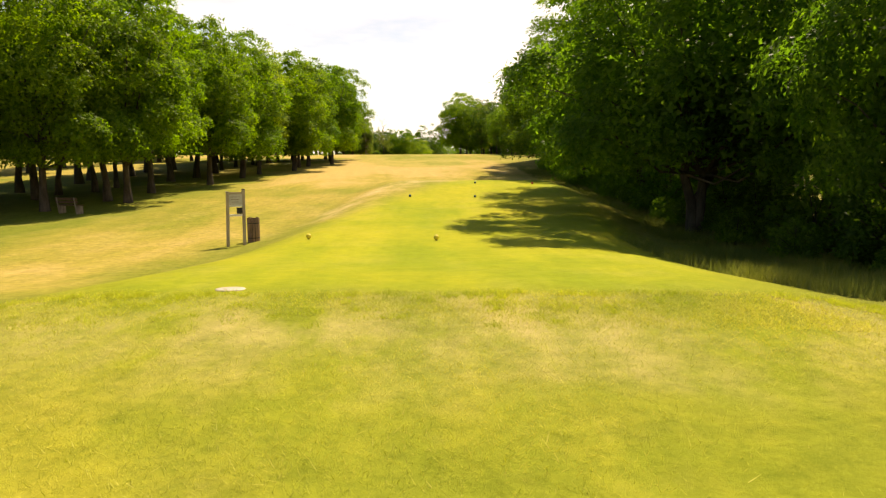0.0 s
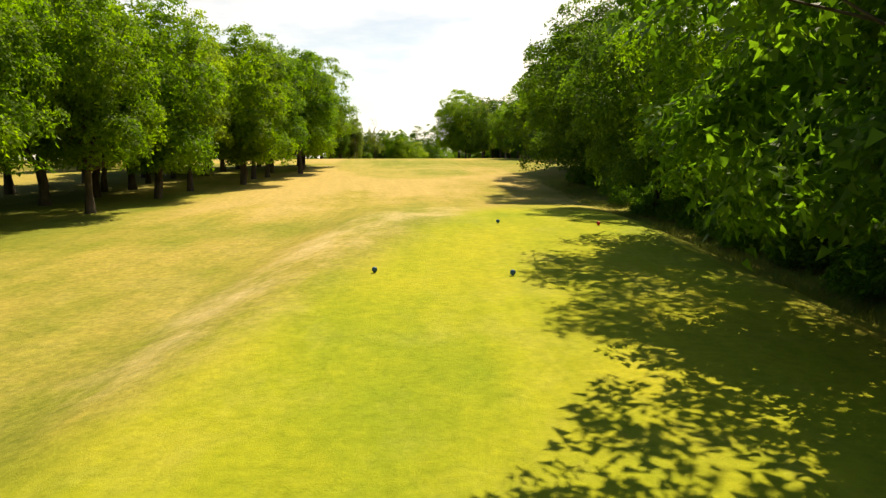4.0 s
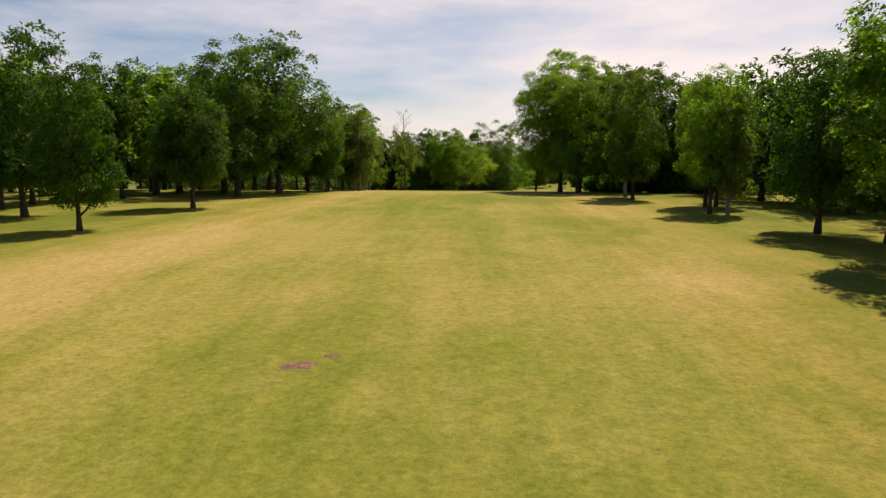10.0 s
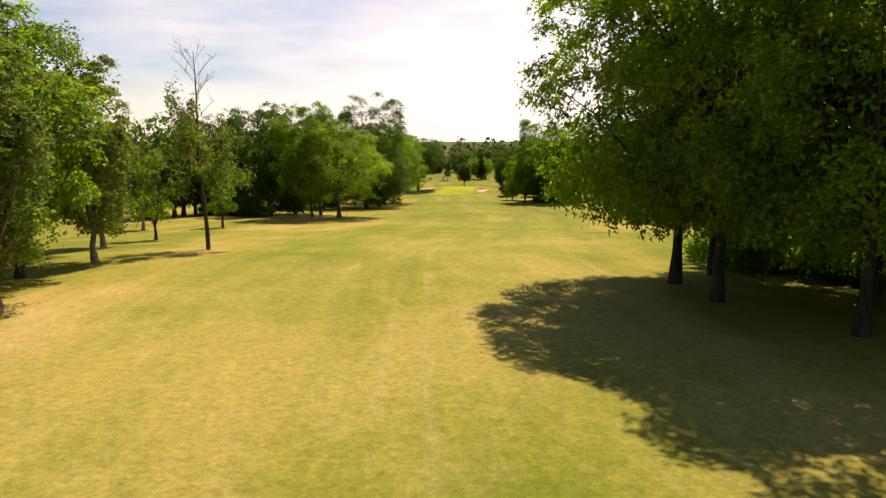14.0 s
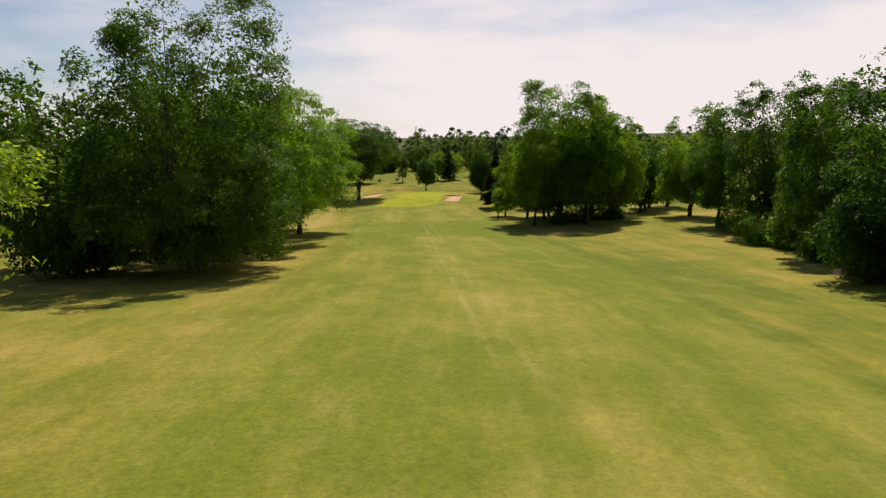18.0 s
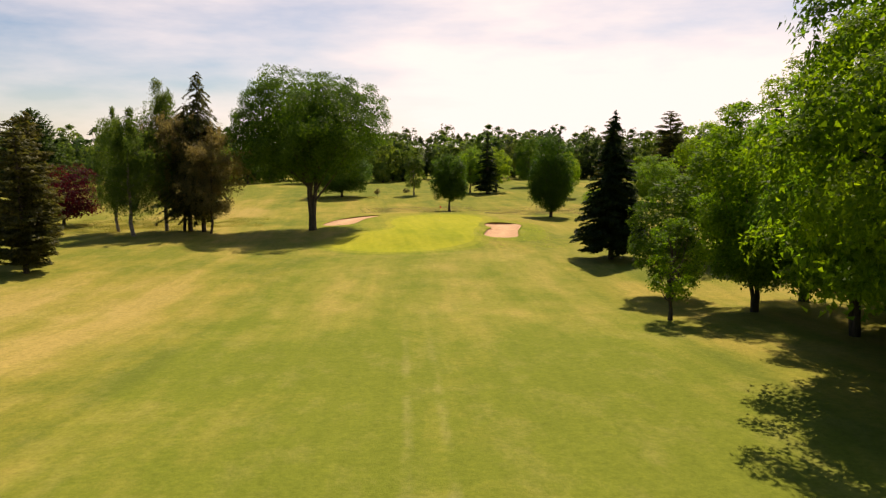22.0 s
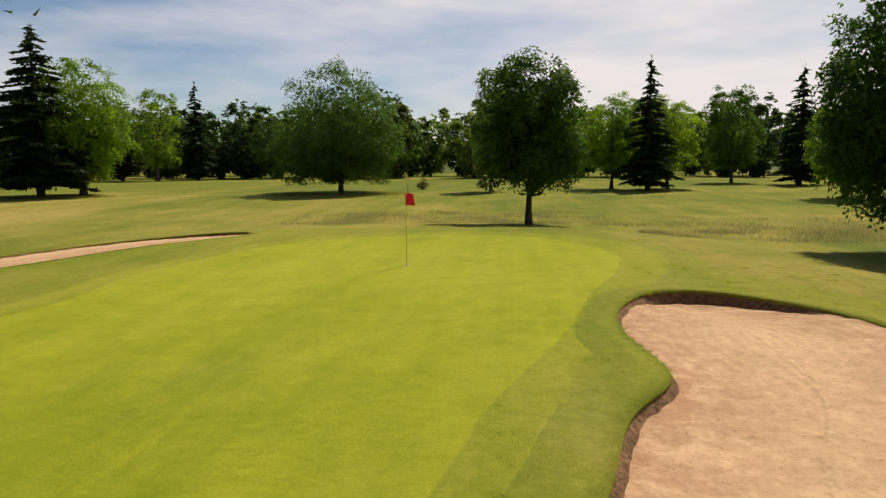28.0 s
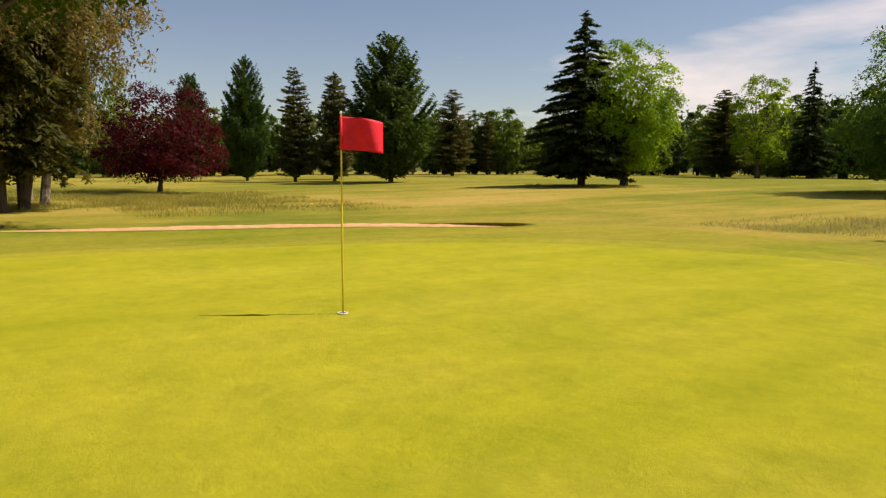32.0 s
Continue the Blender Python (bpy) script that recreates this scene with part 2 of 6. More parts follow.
def leaf_material(name, dark, light, glow, shift=0.10, gloss=0.06, thinness=0.42):
    """Leaves: each leaf its own green, a little glossy, thin enough to let some sun through."""
    m, n, l, b = node_material(name, 0.5)
    b.inputs["Specular IOR Level"].default_value = gloss
    geo = n.new("ShaderNodeNewGeometry")
    info = n.new("ShaderNodeObjectInfo")
    col = ramp_node(n, l, geo.outputs["Random Per Island"], (0.0, dark), (0.6, tuple((u + v) / 2 for u, v in zip(dark, light))), (1.0, light))
    tone = ramp_node(n, l, info.outputs["Random"], (0.0, (1 - shift * 2, 1 - shift, 1 - shift)), (0.5, (1, 1, 1)), (1.0, (1 + shift * 2, 1 + shift, 1)))
    col = mix_node(n, l, 1.0, col, tone, "MULTIPLY")
    col = mix_node(n, l, 1.0, col, ramp_node(n, l, noise_node(n, l, 0.33, 3.0, 0.6), (0.36, (0.76, 0.82, 0.86)), (0.64, (1.26, 1.16, 1.02))), "MULTIPLY")
    l.new(col, b.inputs["Base Color"])
    thin = n.new("ShaderNodeBsdfTranslucent")
    l.new(mix_node(n, l, 1.0, col, glow, "MULTIPLY"), thin.inputs["Color"])
    both = n.new("ShaderNodeMixShader")
    both.inputs["Fac"].default_value = thinness
    l.new(b.outputs["BSDF"], both.inputs[1])
    l.new(thin.outputs["BSDF"], both.inputs[2])
    l.new(both.outputs["Shader"], n["Material Output"].inputs["Surface"])
    return m


LEAF_OAK = leaf_material("oak_leaves", (0.050, 0.098, 0.009), (0.125, 0.188, 0.016), (2.7, 3.0, 0.8), thinness=0.48)
LEAF_LIGHT = leaf_material("light_leaves", (0.074, 0.132, 0.016), (0.155, 0.220, 0.028), (2.5, 2.7, 0.8), thinness=0.5)
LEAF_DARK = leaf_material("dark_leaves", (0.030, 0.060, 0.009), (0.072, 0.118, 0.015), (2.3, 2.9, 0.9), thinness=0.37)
LEAF_MID = leaf_material("green_leaves", (0.029, 0.062, 0.007), (0.076, 0.126, 0.013), (2.4, 2.9, 0.8), thinness=0.34)
LEAF_BEECH = leaf_material("beech_leaves", (0.044, 0.086, 0.013), (0.112, 0.170, 0.025), (2.4, 3.0, 0.9), thinness=0.50)
LEAF_OPEN = leaf_material("open_oak_leaves", (0.060, 0.112, 0.012), (0.140, 0.204, 0.021), (2.6, 2.9, 0.8), thinness=0.52)
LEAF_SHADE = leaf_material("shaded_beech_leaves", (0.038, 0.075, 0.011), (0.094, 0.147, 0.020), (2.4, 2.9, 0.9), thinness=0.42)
LEAF_DEEP = leaf_material("deep_green_leaves", (0.0276, 0.0575, 0.0092), (0.0644, 0.1127, 0.0149), (2.1, 2.5, 0.9))
LEAF_BIRCH = leaf_material("birch_leaves", (0.062, 0.095, 0.020), (0.122, 0.158, 0.034), (2.4, 2.5, 1.1), thinness=0.46)
LEAF_WILLOW = leaf_material("willow_leaves", (0.0425, 0.0825, 0.0175), (0.1, 0.155, 0.0338), (2.2, 2.6, 1.1), thinness=0.40)
LEAF_BROWN = leaf_material("thin_brown_leaves", (0.108, 0.098, 0.041), (0.178, 0.160, 0.072), (2.2, 2.1, 1.4))
LEAF_LIME = leaf_material("lime_leaves", (0.085, 0.150, 0.012), (0.155, 0.225, 0.022), (2.3, 2.5, 0.9), thinness=0.5)
LEAF_FAR = leaf_material("distant_leaves", (0.045, 0.082, 0.020), (0.105, 0.150, 0.036), (2.3, 2.5, 1.1), 0.2)
LEAF_FAR_DARK = leaf_material("distant_dark_leaves", (0.032, 0.052, 0.020), (0.070, 0.095, 0.034), (2.0, 2.2, 1.1), 0.2)
LEAF_RED = leaf_material("plum_leaves", (0.030, 0.0055, 0.008), (0.072, 0.0135, 0.016), (2.3, 1.0, 1.1))
NEEDLE = leaf_material("spruce_needles", (0.019, 0.0343, 0.0114), (0.0428, 0.0646, 0.0209), (1.76, 1.76, 1.01))
NEEDLE_CYPRESS = leaf_material("cypress_needles", (0.0264, 0.0528, 0.012), (0.066, 0.1056, 0.024), (1.8, 2.0, 1.0))
NEEDLE_PINE = leaf_material("pine_needles", (0.0468, 0.052, 0.0169), (0.1014, 0.1014, 0.0338), (1.8, 1.8, 0.9))
GRASS_LONG = leaf_material("long_grass", (0.15, 0.17, 0.03), (0.27, 0.26, 0.07), (1.3, 1.3, 0.9))
GRASS_MEADOW = leaf_material("meadow_grass", (0.17, 0.20, 0.03), (0.34, 0.30, 0.12), (1.4, 1.4, 0.9))
GRASS_SEED = leaf_material("seeding_grass", (0.21, 0.20, 0.075), (0.40, 0.35, 0.19), (1.2, 1.2, 1.0))


def rough_material(name, dark, light, scale, rough=0.9, bump=0.6, dist=0.03, stretch=None, metal=0.0):
    m, n, l, b = node_material(name, rough, metal)
    a = noise_node(n, l, scale, 6.0, 0.65, stretch)
    c = noise_node(n, l, scale * 0.17, 3.0, 0.5)
    col = ramp_node(n, l, a, (0.3, dark), (0.72, light))
    col = mix_node(n, l, 1.0, col, ramp_node(n, l, c, (0.3, (0.75, 0.75, 0.75)), (0.7, (1.15, 1.12, 1.08))), "MULTIPLY")
    l.new(col, b.inputs["Base Color"])
    bump_node(n, l, b, a, bump, dist)
    return m


BARK = rough_material("bark", (0.035, 0.027, 0.02), (0.11, 0.088, 0.066), 6.0, stretch=(1, 1, 0.25))
BARK_BIRCH = rough_material("birch_bark", (0.10, 0.085, 0.07), (0.42, 0.37, 0.31), 2.2, stretch=(1, 1, 2.0))


def sand_material():
    """Raked sand, with earth crumbled down along its rim."""
    m, n, l, b = node_material("bunker_sand", 0.95)
    grain, broad, drift = noise_node(n, l, 5.0, 8.0, 0.7), noise_node(n, l, 0.55, 4.0, 0.55), noise_node(n, l, 2.2, 6.0, 0.68)
    col = ramp_node(n, l, grain, (0.3, (0.47, 0.295, 0.148)), (0.7, (0.63, 0.415, 0.225)))
    col = mix_node(n, l, 1.0, col, ramp_node(n, l, broad, (0.35, (0.92, 0.90, 0.87)), (0.65, (1.06, 1.05, 1.04))), "MULTIPLY")
    at = n.new("ShaderNodeAttribute")
    at.attribute_name = "rim"
    near = n.new("ShaderNodeMapRange")
    near.inputs["From Min"].default_value, near.inputs["From Max"].default_value = 2.1, -0.1
    l.new(at.outputs["Fac"], near.inputs["Value"])
    dirt = mix_node(n, l, 1.0, ramp_node(n, l, drift, (0.37, (0, 0, 0)), (0.55, (0.85, 0.85, 0.85))), near.outputs["Result"], "MULTIPLY")
    col = mix_node(n, l, dirt, col, (0.36, 0.19, 0.095))
    speck = noise_node(n, l, 14.0, 6.0, 0.75)
    col = mix_node(n, l, 1.0, col, ramp_node(n, l, speck, (0.34, (0.70, 0.66, 0.62)), (0.46, (1, 1, 1)), (0.66, (1.05, 1.05, 1.05))), "MULTIPLY")
    l.new(col, b.inputs["Base Color"])
    # rake marks follow the rim
    mark = n.new("ShaderNodeMath")
    mark.operation, mark.inputs[1].default_value = "MULTIPLY_ADD", 26.0
    l.new(at.outputs["Fac"], mark.inputs[0])
    l.new(broad, mark.inputs[2])
    wave = n.new("ShaderNodeMath")
    wave.operation = "SINE"
    l.new(mark.outputs["Value"], wave.inputs[0])
    bump_node(n, l, b, mix_node(n, l, 0.90, wave.outputs["Value"], mix_node(n, l, 0.5, grain, drift)), 0.9, 0.05)
    return m


SAND = sand_material()
STONE = rough_material("pale_stone", (0.34, 0.30, 0.22), (0.50, 0.45, 0.35), 8.0, 0.85, 0.3, 0.01)
EARTH = rough_material("bank_earth", (0.10, 0.053, 0.022), (0.36, 0.205, 0.10), 9.0, 0.95, 1.0, 0.07)
EARTH_RED = rough_material("leafy_earth", (0.10, 0.05, 0.03), (0.32, 0.18, 0.12), 5.0, 0.95, 0.9, 0.08)
WOOD_GREY = rough_material("weathered_wood", (0.16, 0.125, 0.095), (0.36, 0.30, 0.24), 9.0, 0.85, 0.4, 0.01, (1, 1, 0.15))
WOOD_BROWN = rough_material("brown_wood", (0.07, 0.04, 0.025), (0.17, 0.10, 0.06), 9.0, 0.8, 0.4, 0.01, (1, 1, 0.15))
WOOD_PALE = rough_material("pale_weathered_wood", (0.30, 0.24, 0.17), (0.52, 0.44, 0.34), 9.0, 0.85, 0.4, 0.01, (1, 1, 0.15))
WOOD_TAN = rough_material("tan_wood", (0.15, 0.095, 0.06), (0.33, 0.22, 0.145), 9.0, 0.8, 0.4, 0.01, (1, 1, 0.15))
BOARD_PALE = rough_material("pale_board", (0.52, 0.50, 0.44), (0.66, 0.63, 0.56), 5.0, 0.6, 0.1, 0.004)
PAPER_WHITE = rough_material("white_plate", (0.70, 0.69, 0.64), (0.80, 0.79, 0.75), 6.0, 0.5, 0.05, 0.003)
BLACK_PAINT = rough_material("black_paint", (0.012, 0.012, 0.014), (0.03, 0.03, 0.033), 14.0, 0.45, 0.1, 0.003)
YELLOW_PAINT = rough_material("yellow_paint", (0.62, 0.50, 0.05), (0.78, 0.64, 0.09), 12.0, 0.4, 0.1, 0.003)
RED_PAINT = rough_material("red_paint", (0.40, 0.02, 0.02), (0.55, 0.035, 0.03), 12.0, 0.4, 0.1, 0.003)
BLUE_PAINT = rough_material("blue_paint", (0.02, 0.07, 0.13), (0.035, 0.11, 0.19), 12.0, 0.4, 0.1, 0.003)
FLAG_RED = rough_material("red_nylon", (0.62, 0.012, 0.03), (0.78, 0.02, 0.045), 20.0, 0.6, 0.1, 0.004)

# ---- ground ----
PROFILE_Y = (-400, -40, 0, 7, 18, 27, 45, 55, 70, 80, 93, 114, 142, 170, 190, 208, 220, 232, 250, 277, 290, 305, 340, 373, 390, 406, 424, 440, 480, 505, 600, 900, 3000)
PROFILE_Z = (-1.0, -0.5, -0.45, -0.75, -1.75, -1.85, -1.25, -0.9, -0.4, 0.05, 0.55, 1.15, 2.05, 2.25, 2.15, 1.85, 1.4, 0.85, -0.55, -2.6, -3.2, -4.2, -6.7, -8.9, -10.2,
             -11.2, -11.3, -11.4, -11.4, -10.9, -10.6, -11.0, -12.0)


def smooth(a, b, v):
    u = np.clip((v - a) / (b - a), 0.0, 1.0)
    return u * u * (3 - 2 * u)


def profile(y):
    """The lie of the land along the hole: a smooth curve through the levels above."""
    py, pz = np.array(PROFILE_Y, float), np.array(PROFILE_Z, float)
    slope = np.gradient(pz, py)
    i = np.clip(np.searchsorted(py, y) - 1, 0, len(py) - 2)
    h = py[i + 1] - py[i]
    u = np.clip((y - py[i]) / h, 0, 1)
    return ((2 * u**3 - 3 * u * u + 1) * pz[i] + (u**3 - 2 * u * u + u) * h * slope[i]
            + (3 * u * u - 2 * u**3) * pz[i + 1] + (u**3 - u * u) * h * slope[i + 1])


def height(x, y):
    """Ground level: the long profile, the raised tee, the mound of the green and the fall to the right."""
    x, y = np.asarray(x, float), np.asarray(y, float)
    z = profile(y)
    wider = smooth(18, 34, y)
    z = z + np.interp(y, (3.5, 5.0, 8.2, 12.2, 18, 20), (0, 0.10, 0.44, 0.59, 0.83, 0.85)) * smooth(-8.0, -4.2, x - 0.03 * y) * smooth(0, 1, (7.8 + 2.2 * wider - x) / (4.6 - 1.6 * wider)) * smooth(64, 46, y)
    z = z + 0.6 * smooth(1.0, 0.62, np.hypot((x - 30) / 19.0, (y - 456) / 24.0))
    z = z - 1.5 * smooth(8, 40, x) * smooth(240, 290, y) * smooth(400, 350, y)
    return z


def mesh_object(name, verts, faces, material, parent=None, label="", flat=False):
    me = bpy.data.meshes.new(name)
    me.from_pydata([tuple(v) for v in verts], [], faces)
    me.materials.append(material)
    if not flat:
        me.polygons.foreach_set("use_smooth", np.ones(len(me.polygons), bool))
    me.update()
    ob = new(name, me)
    if parent:
        ob.parent = parent
    if label:
        ob["label"] = label
    return ob


def part(name, bm, material, parent, label=""):
    me = bpy.data.meshes.new(name)
    bm.to_mesh(me)
    bm.free()
    me.materials.append(material)
    ob = new(name, me)
    ob.parent = parent
    if label:
        ob["label"] = label
    return ob


def outline(points, step=0.6):
    """A closed, rounded outline through the given corners."""
    p = np.array(points, float)
    out = []
    for k in range(len(p)):
        a, b, c, d = p[k - 1], p[k], p[(k + 1) % len(p)], p[(k + 2) % len(p)]
        for u in np.linspace(0, 1, max(2, int(np.hypot(*(c - b)) / step) + 1), endpoint=False):
            out.append(0.5 * (2 * b + (c - a) * u + (2 * a - 5 * b + 4 * c - d) * u**2 + (3 * b - a - 3 * c + d) * u**3))
    return np.array(out)


def inside(px, py, ring):
    """Which of the points lie inside a closed outline."""
    hit = np.zeros(np.shape(px), bool)
    x0, y0 = ring[:, 0], ring[:, 1]
    x1, y1 = np.roll(x0, -1), np.roll(y0, -1)
    for a, b, c, d in zip(x0, y0, x1, y1):
        if b != d:
            hit ^= ((b > py) != (d > py)) & (px < (c - a) * (py - b) / (d - b) + a)
    return hit


def gap_to(px, py, ring):
    """Distance from points to an outline."""
    best = np.full(np.shape(px), 1e9)
    for (a, b), (c, d) in zip(ring, np.roll(ring, -1, 0)):
        ex, ey = c - a, d - b
        u = np.clip(((px - a) * ex + (py - b) * ey) / max(ex * ex + ey * ey, 1e-9), 0, 1)
        best = np.minimum(best, np.hypot(px - a - u * ex, py - b - u * ey))
    return best


BUNKER_A = outline([(35.6, 451.8), (36.1, 453.3), (36.8, 454.3), (37.8, 454.5), (38.7, 453.9), (39.7, 452.6), (40.2, 451.1), (40.1, 449.4), (39.4, 447.0), (38.4, 444.2), (37.9, 442.2), (37.6, 440.8), (37.2, 439.8),
                    (36.4, 439.2), (35.4, 439.0), (34.3, 439.2), (33.6, 440.0), (33.4, 441.0), (33.9, 442.8), (34.4, 444.4), (34.9, 446.2), (35.65, 447.6), (35.7, 448.6), (35.5, 450.2)], 0.2)
BUNKER_B = outline([(15.6, 455.8), (17.6, 454.8), (19.0, 457.2), (20.4, 462.6), (22.6, 467.0), (20.6, 468.2), (17.2, 466.6), (15.2, 462.6), (14.4, 458.6)], 0.4)


def sunken(x, y):
    """How far the ground lies open under the two bunkers."""
    drop = np.zeros(np.shape(x))
    for ring in (BUNKER_A, BUNKER_B):
        near = (np.abs(x - ring[:, 0].mean()) < 14) & (np.abs(y - ring[:, 1].mean()) < 14)
        if np.any(near):
            d = gap_to(x[near], y[near], ring)
            signed = np.where(inside(x[near], y[near], ring), d, -d)
            drop[near] = np.maximum(drop[near], 0.9 * smooth(-0.45, 0.1, signed))
    return drop


def graded(*runs):
    """Grid lines: (start, end, step) runs joined into one."""
    return np.unique(np.round(np.concatenate([np.arange(a, b, s) for a, b, s in runs]), 3))


def sheet(xs, ys, level):
    gx, gy = np.meshgrid(xs, ys)
    gz = level(gx, gy)
    n, m = len(xs), len(ys)
    k = np.arange(n * m).reshape(m, n)
    quads = np.stack([k[:-1, :-1], k[:-1, 1:], k[1:, 1:], k[1:, :-1]], -1).reshape(-1, 4)
    return np.stack([gx, gy, gz], -1).reshape(-1, 3), quads.tolist()


def far_level(x, y):
    """Level ground, rising to low wooded ridges in the far distance."""
    z = height(x, y) - sunken(x, y)
    z = z + 9 * smooth(900, 2400, y) + 8 * smooth(500, 1500, np.abs(x))
    return z


xs = graded((-2600, -400, 200), (-400, -100, 20), (-100, -50, 5), (-50, -9, 1.6), (-9, 12, 0.9), (12, 23, 0.4), (23, 31, 1.0), (31, 44, 0.4), (44, 75, 1.0), (75, 120, 5), (120, 400, 20), (400, 2601, 200))
ys = graded((-900, -100, 100), (-100, -10, 10), (-10, 64, 0.9), (64, 430, 2.0), (430, 472, 0.4), (472, 520, 1.0), (520, 600, 5), (600, 1000, 25), (1000, 3001, 200))
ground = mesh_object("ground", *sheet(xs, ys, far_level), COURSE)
tagged(ground, "sunlit golf course turf, mown fairway and tee in dry rough", "grass", kind="structure")


def wavy(ring, size, scale, seed):
    """Roughens an outline."""
    rng = np.random.default_rng(seed)
    a, b = rng.uniform(0, 50, 2)
    off = np.array([(noise.noise((p[0] * scale + a, p[1] * scale, 0.0)), noise.noise((p[0] * scale, p[1] * scale + b, 3.0))) for p in ring])
    return ring + off * size


FAIR_Y = np.array([84, 90, 110, 140, 170, 200, 230, 260, 277, 295, 317, 343, 372, 400, 425, 432])
FAIR_L = np.array([-5, -9, -13.5, -16.5, -18.5, -19.5, -19, -12, -6.5, -2.8, 1, 4.8, 7.5, 10, 13, 18])
FAIR_R = np.array([-1, 3, 3.5, 2.5, 1.5, 0.5, 3.5, 12.5, 17.4, 22, 27.2, 31, 32.6, 34.8, 36.2, 34])
fy = np.linspace(84, 432, 140)
fl, fr = np.interp(fy, FAIR_Y, FAIR_L), np.interp(fy, FAIR_Y, FAIR_R)
fair_ring = wavy(np.r_[np.c_[fl, fy], np.c_[fr, fy][::-1]], 0.8, 0.12, 3)
tee_ring = outline([(-4.8, 8.2), (-1, 8.1), (2.5, 8.1), (4.2, 8.5), (5.4, 14), (6.8, 26), (7.4, 38), (7.6, 52), (6.0, 60), (3.4, 57), (0.4, 48), (-1.6, 40), (-3.4, 32), (-4.6, 24), (-5.0, 14)], 0.8)
green_ring = outline([(16.2, 437.5), (19.6, 433.4), (24.6, 432.6), (29.1, 434.9), (31.6, 437.6), (32.4, 441.5), (33.2, 446), (34.5, 450.2), (35.4, 454), (36.6, 458), (37.0, 461.5), (35.6, 465.2),
                      (32.4, 467.4), (28.4, 466.4), (25.2, 463.4), (23.6, 457), (23.9, 451.6), (22.4, 448.0), (20.0, 446), (17.0, 442.5)], 0.5)
fringe_ring = outline([(14.0, 437.5), (18.4, 431.6), (24.6, 430.4), (30.0, 432.6), (32.8, 435.6), (33.9, 438.6), (36, 437.6), (40, 439), (42.0, 445), (42.4, 451), (40.6, 455.4), (39.3, 458), (39.5, 462), (37.6, 467),
                       (33, 469.8), (27.6, 470.4), (22.6, 470), (17, 468.6), (13.4, 462), (12.6, 456), (15.4, 452.6), (18.4, 451), (17.8, 448), (14.6, 443.5)], 0.6)
worn_ring = outline([(-6.2, 30), (-4.6, 29), (-3.2, 36), (-1.4, 44), (1.0, 52), (0.4, 56), (-1.8, 52), (-4.2, 44)], 1.0)


apron_ring = outline([(24.0, 431.6), (29.6, 433.8), (32.2, 436.8), (33.2, 441.2), (34.0, 446), (35.0, 449.8), (36.4, 454), (38.0, 458), (38.5, 462), (37.0, 466.2), (33.0, 468.6), (28.0, 467.8), (24.4, 464), (22.8, 457), (23.0, 452), (21.6, 449), (18.0, 446), (15.2, 437.5), (19.0, 432.4)], 0.6)
next_ring = outline([(30, 489), (38, 485.5), (48, 484.5), (58, 486), (72, 492), (84, 500), (80, 510), (64, 508.5), (50, 506), (38, 502), (31, 496)], 1.5)


